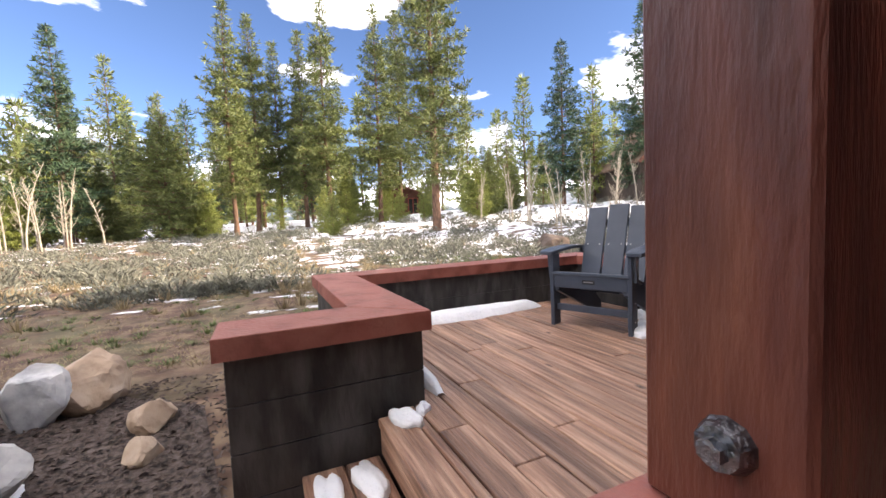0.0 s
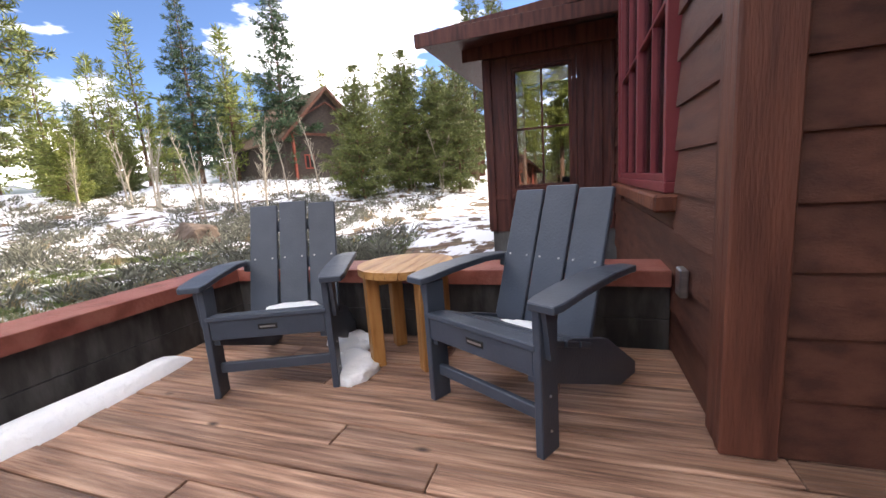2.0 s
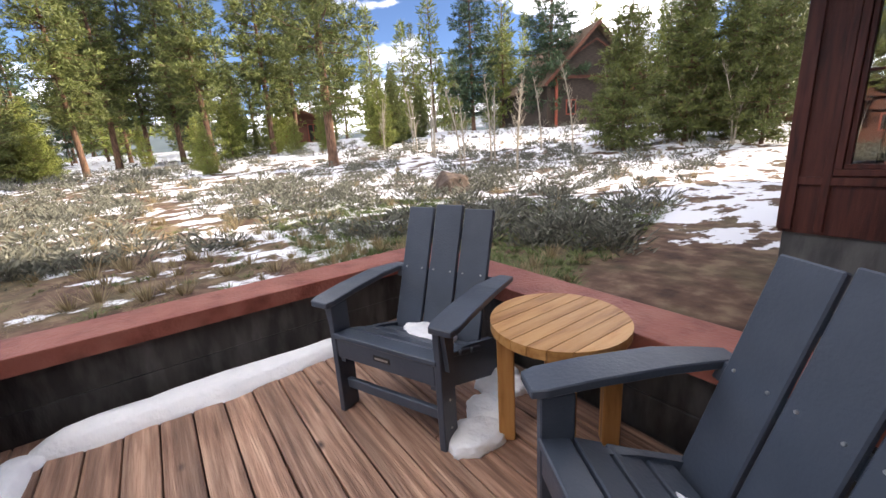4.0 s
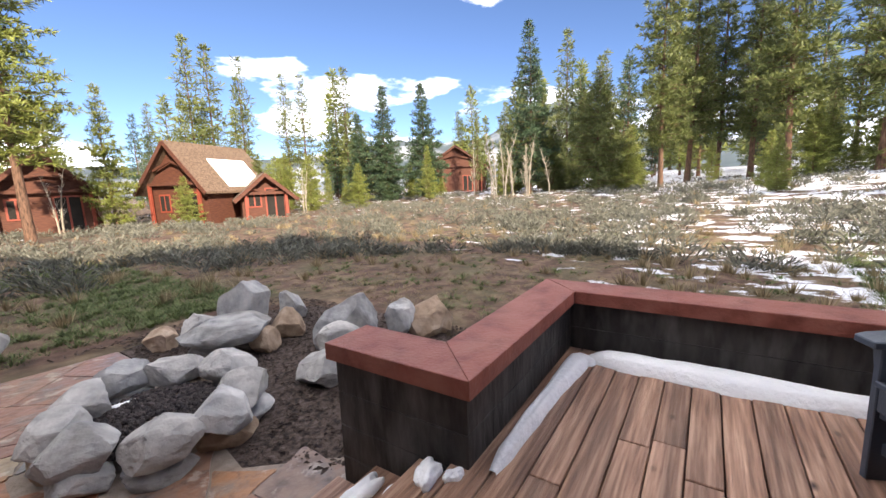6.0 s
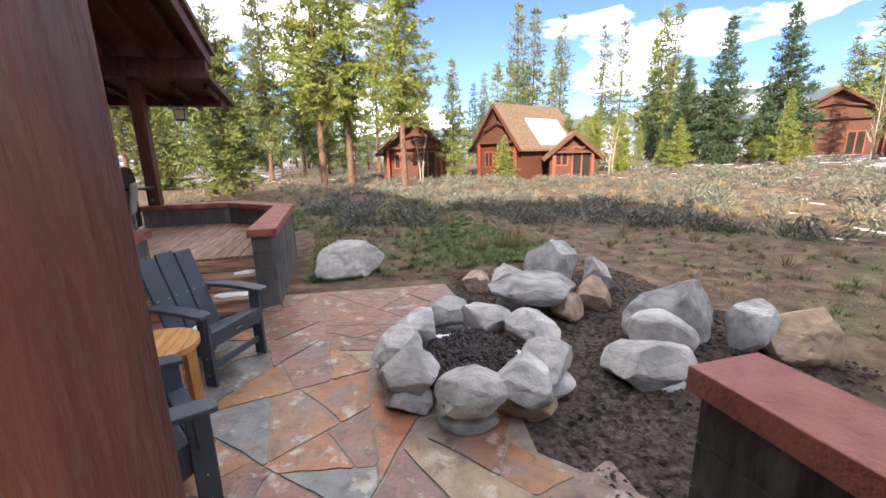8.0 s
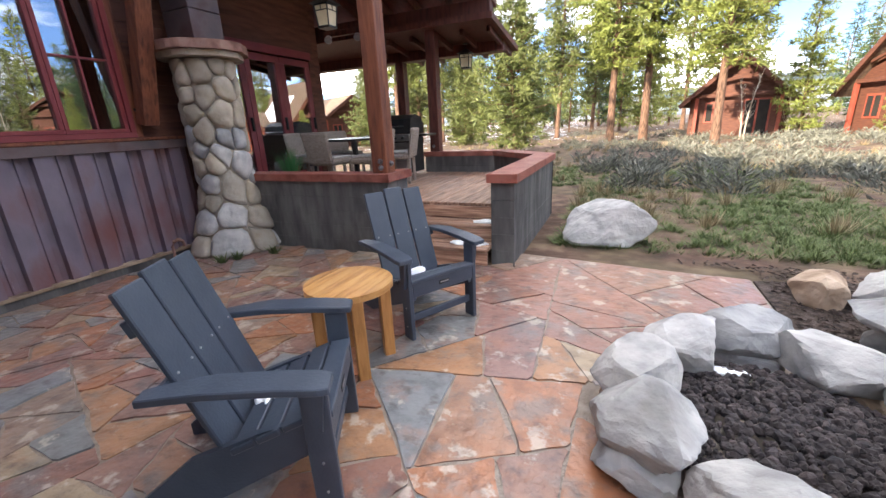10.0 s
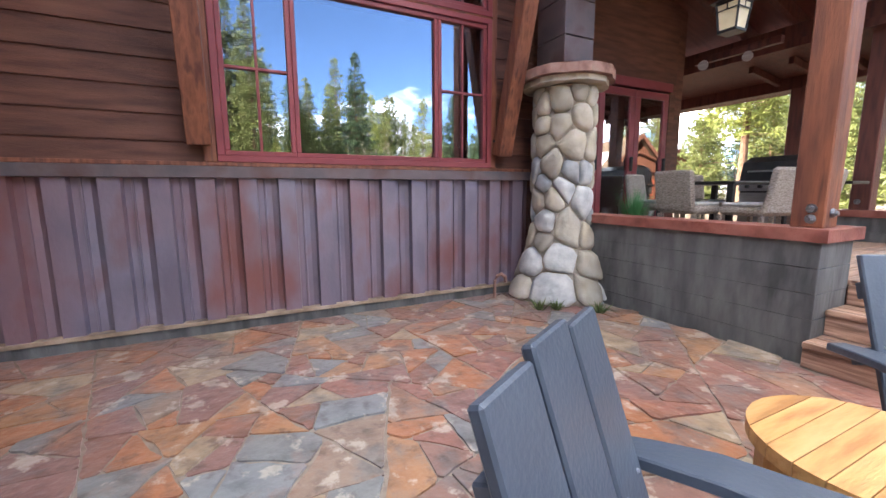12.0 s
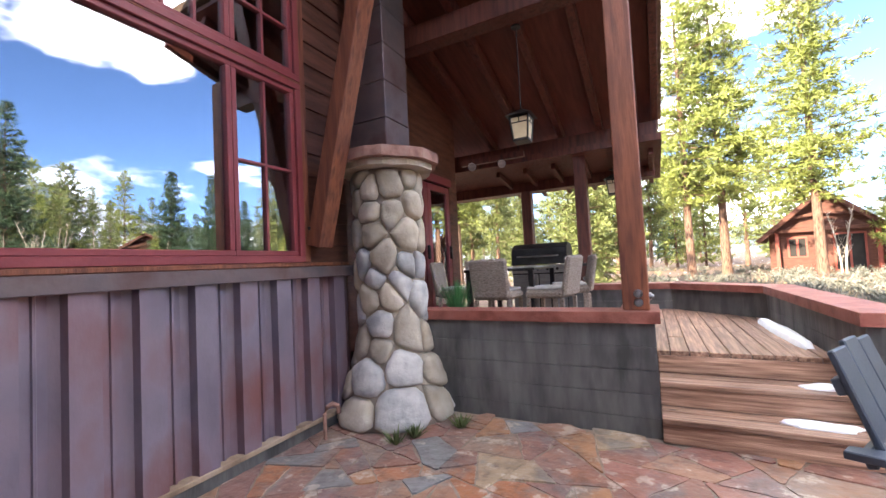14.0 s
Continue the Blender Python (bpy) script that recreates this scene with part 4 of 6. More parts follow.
# ---- stone pillar ----
def clip_poly(poly, p, n):
    """The part of a convex polygon on the side of p away from n."""
    outp = []
    for i in range(len(poly)):
        a, b = poly[i], poly[(i + 1) % len(poly)]
        da = (a[0] - p[0]) * n[0] + (a[1] - p[1]) * n[1]
        db = (b[0] - p[0]) * n[0] + (b[1] - p[1]) * n[1]
        if da <= 0:
            outp.append(a)
        if da * db < 0:
            t = da / (da - db)
            outp.append((a[0] + t * (b[0] - a[0]), a[1] + t * (b[1] - a[1])))
    return outp


def stone_pillar(x, y):
    root = empty("stone_pillar", pose(x, y, 0))
    tagged(root, "round fieldstone pillar with a red sandstone cap", "pillar")
    rng = random.Random(5)

    def rad(z):
        return 0.315 + 0.27 * (1 - min(1, z / 0.85)) ** 1.4 + 0.02 * min(1, z / 2.2)

    core = tube([(0, 0, z) for z in (-0.05, 0.3, 0.7, 1.2, 1.8, 2.25)], [rad(z) - 0.05 for z in (0, 0.3, 0.7, 1.2, 1.8, 2.25)], 24)
    part("mortar_core", core, M["pillarmortar"], root, "brown mortar between the stones", True)
    # stones from an irregular cell pattern wrapped round the shaft
    R0, HT = 0.36, 2.25
    W = 2 * math.pi * R0
    cells = []
    for _ in range(4000):
        p = (rng.uniform(0, W), rng.uniform(0.05, HT - 0.04), rng.uniform(0.0, 0.11))
        lim = 0.19 + p[2] * 1.25
        if all(min(abs(p[0] - q[0]), W - abs(p[0] - q[0])) ** 2 + 1.5 * (p[1] - q[1]) ** 2 > (0.5 * (lim + 0.19 + q[2] * 1.25)) ** 2 for q in cells):
            cells.append(p)
    for i, p in enumerate(cells):
        poly = [(p[0] - 0.5, 0.0), (p[0] + 0.5, 0.0), (p[0] + 0.5, HT), (p[0] - 0.5, HT)]
        for j, q in enumerate(cells):
            for sh in (-W, 0, W):
                qx, qz = q[0] + sh, q[1]
                d = math.hypot(qx - p[0], qz - p[1])
                if (j == i and sh == 0) or d > 1.0 or d < 1e-6:
                    continue
                n = ((qx - p[0]) / d, (qz - p[1]) / d)
                cut = (d * d + p[2] ** 2 - q[2] ** 2) / (2 * d) - 0.006
                poly = clip_poly(poly, (p[0] + n[0] * cut, p[1] + n[1] * cut), n)
        if len(poly) < 3:
            continue
        for _ in range(1):
            poly = [(u[0] + (v[0] - u[0]) * f, u[1] + (v[1] - u[1]) * f) for u, v in zip(poly, poly[1:] + poly[:1]) for f in (0.18, 0.82)]
        fine = []
        for k in range(len(poly)):
            u, v = poly[k], poly[(k + 1) % len(poly)]
            m = max(1, int(math.dist(u, v) / 0.05))
            fine += [(u[0] + (v[0] - u[0]) * f / m, u[1] + (v[1] - u[1]) * f / m) for f in range(m)]
        cu, cz = sum(f[0] for f in fine) / len(fine), sum(f[1] for f in fine) / len(fine)
        size = math.sqrt(abs(sum(fine[k][0] * fine[(k + 1) % len(fine)][1] - fine[(k + 1) % len(fine)][0] * fine[k][1] for k in range(len(fine)))) / 2)
        bulge = 0.022 + 0.11 * min(size, 0.4) * rng.uniform(0.7, 1.3)
        bm = bmesh.new()
        rings = []
        for sc, out_ in ((1.0, -0.05), (0.985, -0.005), (0.93, 0.45), (0.78, 0.8), (0.5, 0.97)):
            ring_ = []
            for u, v in fine:
                uu, vv = cu + (u - cu) * sc, cz + (v - cz) * sc
                h = (out_ * bulge if out_ > 0 else out_) + (0.010 * noise.noise(Vector((uu * 9, vv * 9, i))) if sc < 0.98 else 0)
                rr, an = rad(vv) - 0.035 + h, uu / R0
                ring_.append(bm.verts.new((rr * math.cos(an), rr * math.sin(an), vv)))
            rings.append(ring_)
        top = bm.verts.new(((rad(cz) - 0.035 + bulge) * math.cos(cu / R0), (rad(cz) - 0.035 + bulge) * math.sin(cu / R0), cz))
        nn = len(fine)
        for r1, r2 in zip(rings, rings[1:]):
            for k in range(nn):
                bm.faces.new((r1[k], r1[(k + 1) % nn], r2[(k + 1) % nn], r2[k]))
        for k in range(nn):
            bm.faces.new((rings[-1][k], rings[-1][(k + 1) % nn], top))
        bmesh.ops.recalc_face_normals(bm, faces=bm.faces)
        part("stone", bm, M[("pillarstone", "pillarstone", "palegranite", "pillarstone", "palegranite", "pillarstone", "granite")[i % 7]], root, smooth=True)
    bm = bmesh.new()
    pts = [((0.50 + 0.025 * math.sin(k * 2.3) + rng.uniform(-0.012, 0.012)) * math.cos(k * 0.2618), (0.50 + 0.02 * math.sin(k * 1.7)) * math.sin(k * 0.2618)) for k in range(24)]
    prism(pts, 2.312, 2.405, bm, 0.012, 0.004)
    part("cap_slab", bm, M["capstone"], root, "red sandstone cap slab with a rough edge")
    bm = prism([(px * 0.88, py * 0.88) for px, py in pts], 2.253, 2.311, bevel=0.012)
    part("lower_slab", bm, M["pillarstone"], root, "thin grey slab under the cap")
    return root


stone_pillar(-2.02, 4.80)
root = empty("chimney_duct", pose(-2.12, 4.86, 2.407))
tagged(root, "square weathered sheet-metal flue on the stone pillar", "flue")
for k in range(8):
    part("sheet", box(-0.22, -0.2, k * 0.36, 0.22, 0.2, k * 0.36 + 0.353, 0.006), M["ductmetal"], root)


# ---- chairs ----
def bent_arm(bm, x0, x1, z):
    """A flat arm that widens and bows towards its front end."""
    secs = [(-0.22, 0.034, 0.004), (-0.13, 0.046, 0.013), (0.0, 0.058, 0.022), (0.22, 0.062, 0.012), (0.36, 0.062, -0.002), (0.40, 0.050, -0.008)]
    rings = []
    xm = (x0 + x1) / 2
    for y, hw, dz in secs:
        rings.append([bm.verts.new((xm + s * hw, y, z + dz + t)) for s, t in ((-1, 0), (1, 0), (1, 0.028), (-1, 0.028))])
    for a, b in zip(rings, rings[1:]):
        for k in range(4):
            bm.faces.new((a[k], a[(k + 1) % 4], b[(k + 1) % 4], b[k]))
    bm.faces.new(rings[0][::-1])
    bm.faces.new(rings[-1])
    bmesh.ops.recalc_face_normals(bm, faces=bm.faces)
    bmesh.ops.bevel(bm, geom=bm.edges[:], offset=0.004, segments=1, affect="EDGES")
    return bm


def adirondack(m, label):
    """Low slatted garden chair: y forward, x to its left side; its feet on z = 0."""
    root = empty("adirondack_chair", m)
    tagged(root, label, "chair", "garden chairs")
    c = M["chair"]
    hw = 0.285
    for s in (-1, 1):
        part("front_leg", box(s * hw - 0.016, 0.275, 0, s * hw + 0.016, 0.375, 0.545, 0.004), c, root)
        # side rail, which runs back down to the ground as the rear leg
        bm = bmesh.new()
        pts = [(0.36, 0.40), (0.36, 0.27), (-0.28, 0.0), (-0.43, 0.0), (-0.43, 0.06), (-0.16, 0.26), (0.10, 0.345)]
        vs = [[bm.verts.new((s * (hw - 0.034) + d, y, z)) for y, z in pts] for d in (-0.014, 0.014)]
        bm.faces.new(vs[0])
        bm.faces.new(vs[1][::-1])
        for k in range(len(pts)):
            bm.faces.new((vs[0][k], vs[0][(k + 1) % len(pts)], vs[1][(k + 1) % len(pts)], vs[1][k]))
        bmesh.ops.recalc_face_normals(bm, faces=bm.faces)
        part("side_rail", bm, c, root)
        bm = bent_arm(bmesh.new(), s * (hw + 0.036) - 0.03, s * (hw + 0.036) + 0.03, 0.547)
        part("arm", bm, c, root)
        bm = bmesh.new()
        vs = [[bm.verts.new((s * (hw + 0.026) + d, y, z)) for y, z in ((0.30, 0.545), (0.37, 0.545), (0.345, 0.36), (0.31, 0.36))] for d in (-0.01, 0.01)]
        for d in range(4):
            bm.faces.new((vs[0][d], vs[0][(d + 1) % 4], vs[1][(d + 1) % 4], vs[1][d]))
        bm.faces.new(vs[0])
        bm.faces.new(vs[1][::-1])
        bmesh.ops.recalc_face_normals(bm, faces=bm.faces)
        part("arm_bracket", bm, c, root)
        for zz in (0.09, 0.22, 0.40):
            b = bmesh.new()
            bmesh.ops.create_cone(b, cap_ends=True, segments=8, radius1=0.006, radius2=0.004, depth=0.006, matrix=pose(s * (hw + 0.018), 0.325, zz, 0, 90 * s))
            part("screw", b, M["steel"], root)
    part("front_apron", box(-hw + 0.017, 0.345, 0.295, hw - 0.017, 0.372, 0.395, 0.004), c, root)
    part("stretcher", box(-hw + 0.017, 0.312, 0.115, hw - 0.017, 0.338, 0.165, 0.004), c, root)
    part("badge", box(-0.045, 0.373, 0.335, 0.045, 0.376, 0.362, 0.001), M["blackmetal"], root, "small dark badge with a pale border")
    part("badge_bar", box(-0.036, 0.3765, 0.344, 0.036, 0.3775, 0.353, 0), M["steel"], root)
    for k in range(4):
        y = 0.335 - k * 0.098
        z = 0.398 - max(0, k - 0.3) * 0.036
        part("seat_slat", box(-hw + 0.004, y - 0.045, -0.012, hw - 0.004, y + 0.045, 0.012, 0.004, None, pose(0, 0, z - y * 0.0, 0) @ Matrix.Translation((0, y, 0)) @ pose(0, 0, 0, -(-20 if k else -6)) @ Matrix.Translation((0, -y, 0))), c, root)
    # back slats lean back
    lean = 19.5
    base = Matrix.Translation((0, -0.015, 0.21)) @ pose(0, 0, 0, lean)
    for s, h in ((-1, 0.725), (0, 0.742), (1, 0.725)):
        x = s * 0.172
        bm = box(x - 0.080, -0.012, 0.0, x + 0.080, 0.012, h, 0.005, None, base)
        part("back_slat", bm, c, root)
        for dx in (-0.05, 0.05):
            b = bmesh.new()
            bmesh.ops.create_cone(b, cap_ends=True, segments=8, radius1=0.006, radius2=0.004, depth=0.006, matrix=base @ pose(x + dx, 0.0135, 0.40, -90))
            part("screw", b, M["steel"], root)
    for h in (0.37, 0.60):
        part("back_rail", box(-0.30 if h < 0.5 else -0.24, -0.045, h - 0.03, 0.30 if h < 0.5 else 0.24, -0.0125, h + 0.03, 0.004, None, base), c, root)
    return root


def facing(x, y, z, az):
    return pose(x, y, z, 0, 0, az - 90)


def chair_at(front_x, front_y, az, z, label, size=1.0):
    """Stand a chair so that the middle of its front feet is at the given place."""
    d = Vector((math.cos(radians(az)), math.sin(radians(az))))
    return adirondack(facing(front_x - 0.325 * d.x, front_y - 0.325 * d.y, z, az) @ Matrix.Diagonal((0.97 if size > 1 else 1, 1, size, 1)), label)


chair_at(3.94, -1.155, 112, DECK, "charcoal blue slatted garden chair with snow on its seat")
chair_at(2.875, -1.105, 60, DECK, "charcoal blue slatted garden chair on the deck beside the house wall")
chair_at(1.455, 2.335, 29, 0.0, "charcoal blue slatted chair on flagstones near the fire pit", 1.055)
chair_at(1.42, 3.596, -30, 0.0, "charcoal blue slatted chair on flagstones by the teak table", 1.055)


# ---- round tables ----
def side_table(m, label):
    root = empty("side_table", m)
    tagged(root, label, "side table", "round side tables")
    n, r = 8, 0.262
    for k in range(n):
        x0, x1 = -r + 2 * r * k / n + 0.0015, -r + 2 * r * (k + 1) / n - 0.0015
        pts = []
        for j in range(7):
            x = x0 + (x1 - x0) * j / 6
            pts.append((x, math.sqrt(max(r * r - x * x, 1e-5))))
        for j in range(7):
            x = x1 - (x1 - x0) * j / 6
            pts.append((x, -math.sqrt(max(r * r - x * x, 1e-5))))
        bm = prism(pts, 0.507, 0.545)
        bmesh.ops.remove_doubles(bm, verts=bm.verts, dist=1e-4)
        part("plank", bm, M["teak"], root)
    for a in (45, 135, 225, 315):
        c, s = math.cos(radians(a)), math.sin(radians(a))
        part("leg", box(-0.034, -0.034, 0, 0.034, 0.034, 0.505, 0.005, None, pose(0.205 * c, 0.205 * s, 0, 0, 0, a)), M["teakleg"], root)
    for a in (45, 135):
        part("cross_rail", box(-0.17, -0.016, 0.445, 0.17, 0.016, 0.50 - a * 0.0002, 0.004, None, pose(0, 0, 0, 0, 0, a)), M["teakleg"], root)
    return root


side_table(pose(3.415, -1.63, DECK, 0, 0, 0), "round oiled teak side table between the deck chairs")
side_table(pose(1.09, 3.0, 0, 0, 0, 0), "round oiled teak side table on the flagstones between chairs")


# ---- flagstone patio ----
RING = (3.22, 2.99)


def in_patio(x, y):
    if x < -2.4 or x > 3.72:
        return False
    if math.hypot(x - RING[0], y - RING[1]) < 0.62:
        return False
    if x > 3.2 and 1.35 < y < 3.9 and x > 3.25 + 0.25 * abs(y - 2.6):
        return False
    top = 5.02 if x < 0.2 else (4.96 if x < 1.34 else 5.45)
    if 1.30 < x < 1.66:
        top = 5.06
    bot = -0.95 if x < -0.6 else (0.62 if x < 2.12 else 1.10)
    return bot < y < top


def poly_area(poly):
    return abs(sum(a[0] * b[1] - b[0] * a[1] for a, b in zip(poly, poly[1:] + poly[:1]))) / 2


def fracture(poly, rng, size):
    """Break a slab along crooked lines across its longer side until the pieces are of laying size."""
    n = len(poly)
    cx, cy = sum(p[0] for p in poly) / n, sum(p[1] for p in poly) / n
    if poly_area(poly) < size(cx, cy) * rng.uniform(0.4, 1.8):
        return [poly]
    a, b = max(((p, q) for p in poly for q in poly), key=lambda e: math.dist(*e))
    an = math.atan2(b[1] - a[1], b[0] - a[0]) + rng.uniform(-0.75, 0.75)
    f = rng.uniform(0.36, 0.64)
    p = (a[0] + (b[0] - a[0]) * f, a[1] + (b[1] - a[1]) * f)
    nv = (math.cos(an), math.sin(an))
    return [q for h in (clip_poly(poly, p, nv), clip_poly(poly, p, (-nv[0], -nv[1]))) if len(h) > 2 for q in fracture(h, rng, size)]


def inset(poly, d):
    """A convex polygon drawn in by d on every side."""
    ccw = sum(a[0] * b[1] - b[0] * a[1] for a, b in zip(poly, poly[1:] + poly[:1])) > 0
    out_ = poly
    for a, b in zip(poly, poly[1:] + poly[:1]):
        ln = math.dist(a, b)
        if ln < 1e-6:
            continue
        nv = ((b[1] - a[1]) / ln, -(b[0] - a[0]) / ln) if ccw else (-(b[1] - a[1]) / ln, (b[0] - a[0]) / ln)
        out_ = clip_poly(out_, (a[0] - nv[0] * d, a[1] - nv[1] * d), nv)
    return out_


def patio():
    root = empty("patio_floor")
    tagged(root, "irregular red, tan and slate flagstone patio", "patio", kind="structure")
    rng = random.Random(22)

    def size(x, y):
        return 0.085 + 0.11 * sstep(-0.6, 1.8, x) + 0.25 * sstep(1.6, 2.6, x) * sstep(3.6, 4.4, y)

    for slab_ in fracture([(-2.36, -1.0), (3.65, -1.0), (3.65, 5.18), (1.64, 5.42), (-2.36, 5.42)], rng, size):
        poly = inset(slab_, rng.uniform(0.0015, 0.005))
        if len(poly) < 3 or poly_area(poly) < 0.004:
            continue
        n = len(poly)
        cx, cy = sum(p[0] for p in poly) / n, sum(p[1] for p in poly) / n
        if not in_patio(cx, cy):
            continue
        rough = []
        for k in range(n):
            a, b = poly[k], poly[(k + 1) % n]
            ln = math.dist(a, b)
            if ln < 0.02:
                continue
            ca = min(0.03, 0.2 * ln) / ln * rng.uniform(0.3, 1.0)
            rough.append((a[0] + ca * (b[0] - a[0]), a[1] + ca * (b[1] - a[1])))
            for f in ([0.3, 0.52, 0.75] if ln > 0.3 else [0.5] if ln > 0.12 else []):
                f += rng.uniform(-0.06, 0.06)
                o = rng.uniform(-0.001, 0.011) * (1 if ln < 0.3 else 1.5)
                sg = 1 if sum(u[0] * v[1] - v[0] * u[1] for u, v in zip(poly, poly[1:] + poly[:1])) > 0 else -1
                rough.append((a[0] + f * (b[0] - a[0]) - sg * o * (b[1] - a[1]) / ln, a[1] + f * (b[1] - a[1]) + sg * o * (b[0] - a[0]) / ln))
            rough.append((b[0] - ca * (b[0] - a[0]), b[1] - ca * (b[1] - a[1])))
        if len(rough) > 2:
            part("flagstone", prism(rough, -0.04, rng.uniform(-0.004, 0.005)), M["redflag" if cx > 1.75 and cy > 3.7 else "flag"], root)
    return root


bm = prism([(-2.38, -0.98), (-0.54, -0.98), (-0.54, 0.60), (2.1, 0.60), (2.12, 1.0), (3.5, 1.1), (3.72, 1.5), (3.30, 2.0), (3.66, 4.0), (3.66, 5.19), (1.64, 5.43), (1.64, 4.98), (-2.38, 4.98)], -0.06, -0.008)
tagged(part("patio_bed", bm, M["mortar"]), "grey-brown mortar bed between the flagstones", "mortar", kind="structure")
bm = prism([(3.0, 1.22), (3.75, 1.22), (5.4, 1.5), (6.3, 2.6), (6.0, 4.6), (5.0, 5.5), (4.2, 5.3), (3.68, 5.19), (3.68, 4.4), (3.0, 3.7), (2.9, 2.4)], -0.06, -0.012, jit=0.004)
tagged(part("mulch_bed", bm, M["mulch"]), "dark bark mulch beside the fire pit", "mulch", kind="structure")


def gravel(name, cx, cy, rad, z, count, size, mat, label, seed, hmax=0.08):
    rng = random.Random(seed)
    bm = bmesh.new()
    for _ in range(count):
        a, r = rng.uniform(0, 6.283), rad * math.sqrt(rng.random())
        s = size * rng.uniform(0.6, 1.3)
        zz = z + hmax * (1 - (r / rad) ** 2) + rng.uniform(-0.01, 0.01)
        bmesh.ops.create_icosphere(bm, subdivisions=1, radius=1.0, matrix=pose(cx + r * math.cos(a), cy + r * math.sin(a), zz, rng.uniform(0, 360), rng.uniform(0, 360)) @ Matrix.Diagonal((s, s * rng.uniform(0.6, 1), s * rng.uniform(0.5, 0.9), 1)))
    ob = part(name, bm, M[mat])
    tagged(ob, label, "gravel", kind="stuff")


def scatter_chips(name, count, size, mat, label, seed, spot):
    rng = random.Random(seed)
    vs, fs = [], []
    while count:
        x, y = rng.uniform(2.9, 6.2), rng.uniform(1.0, 5.6)
        if not spot(x, y):
            continue
        count -= 1
        a, s = rng.uniform(0, 6.283), size * rng.uniform(0.5, 1.4)
        c, d = math.cos(a) * s, math.sin(a) * s
        b = len(vs)
        z = rng.uniform(-0.010, 0.008)
        t = rng.uniform(-0.008, 0.012)
        vs += [(x - c, y - d, z), (x + d * 0.4, y - c * 0.4, z + t), (x + c, y + d, z + 0.004), (x - d * 0.4, y + c * 0.4, z + 0.014)]
        fs += [(b, b + 1, b + 2, b + 3)]
    tagged(new(name, raw_mesh(name, vs, fs, M[mat])), label, "mulch", kind="stuff")


# fire pit: ring of boulders on smaller footing stones
rng = random.Random(3)
ring = [(2.66, 3.10, "palegranite"), (2.88, 3.42, "palegranite"), (3.22, 3.64, "granite"), (3.56, 3.48, "palegranite"), (3.80, 3.08, "palegranite"),
        (3.71, 2.58, "palegranite"), (3.42, 2.38, "granite"), (3.01, 2.40, "palegranite"), (2.69, 2.70, "granite")]
for k, (x, y, mt) in enumerate(ring):
    a = math.degrees(math.atan2(y - RING[1], x - RING[0]))
    rock(x, y, 0.12, 0.30, 0.215, 0.175, a + 90, mt, "fire_pit_boulder", "pale rough granite boulder in the fire pit ring" if mt == "palegranite" else "blue-grey rough granite boulder in the fire pit ring", "boulder", "fire pit ring", 40 + k)
    rock(x + 0.03 * math.cos(radians(a)), y + 0.03 * math.sin(radians(a)), -0.02, 0.22, 0.17, 0.13, a + 70, "tanrock" if k % 3 == 0 else "granite", "footing_stone", "small grey footing stone under the ring boulder", "stone", "fire pit footing", 70 + k)
gravel("lava_gravel", RING[0], RING[1], 0.50, 0.10, 1500, 0.026, "lava", "black lava gravel filling the fire pit", 9)
# slab bench and rocks beyond
rock(4.36, 3.94, 0.17, 0.56, 0.42, 0.17, -36, "granite", "slab_rock", "flat grey granite slab resting on smaller rocks", "boulder", "", 101, 0.55)
rock(4.12, 4.06, -0.02, 0.2, 0.16, 0.17, 10, "granite", "rock", "grey rock propping the flat slab", "rock", "slab supports", 102)
rock(4.58, 3.72, -0.02, 0.22, 0.18, 0.17, 50, "tanrock", "rock", "tan rock propping the flat slab", "rock", "slab supports", 103)
rock(4.84, 4.50, -0.03, 0.36, 0.28, 0.50, -30, "granite", "boulder", "tall pointed grey granite boulder behind the slab", "boulder", "", 104)
rock(4.42, 4.82, -0.03, 0.32, 0.22, 0.22, 20, "palegranite", "boulder", "low pale granite boulder beside the slab", "boulder", "", 105)
rock(4.0, 4.86, -0.03, 0.26, 0.20, 0.17, 60, "tanrock", "boulder", "low tan boulder at the patio edge", "boulder", "", 106)
rock(5.42, 4.35, -0.03, 0.26, 0.22, 0.30, 0, "granite", "boulder", "grey granite boulder behind the slab", "boulder", "", 107)
rock(4.98, 3.86, -0.03, 0.24, 0.22, 0.24, 0, "tanrock", "boulder", "tan boulder beside the slab", "boulder", "", 108)
# rock pile north of the deck
rock(5.20, 2.98, -0.03, 0.44, 0.30, 0.40, -15, "granite", "boulder", "large angular grey boulder in the rock pile", "boulder", "rock pile", 111)
rock(4.50, 2.50, -0.03, 0.46, 0.32, 0.22, 30, "palegranite", "boulder", "rounded pale boulder in the rock pile", "boulder", "rock pile", 112)
rock(5.66, 2.62, -0.03, 0.26, 0.20, 0.33, 70, "granite", "boulder", "upright grey boulder in the rock pile", "boulder", "rock pile", 113)
rock(5.95, 2.36, -0.03, 0.36, 0.28, 0.34, 20, "tanrock", "boulder", "broad tan boulder in the rock pile", "boulder", "rock pile", 114)
rock(4.92, 2.82, -0.03, 0.30, 0.22, 0.24, -40, "palegranite", "boulder", "pale boulder in the rock pile", "boulder", "rock pile", 115)
rock(5.20, 1.78, -0.03, 0.20, 0.16, 0.15, 0, "tanrock", "boulder", "small rust-brown boulder in the rock pile", "boulder", "rock pile", 116)
rock(4.72, 1.74, -0.03, 0.14, 0.11, 0.10, 0, "tanrock", "boulder", "small orange-brown boulder in the rock pile", "boulder", "rock pile", 117)
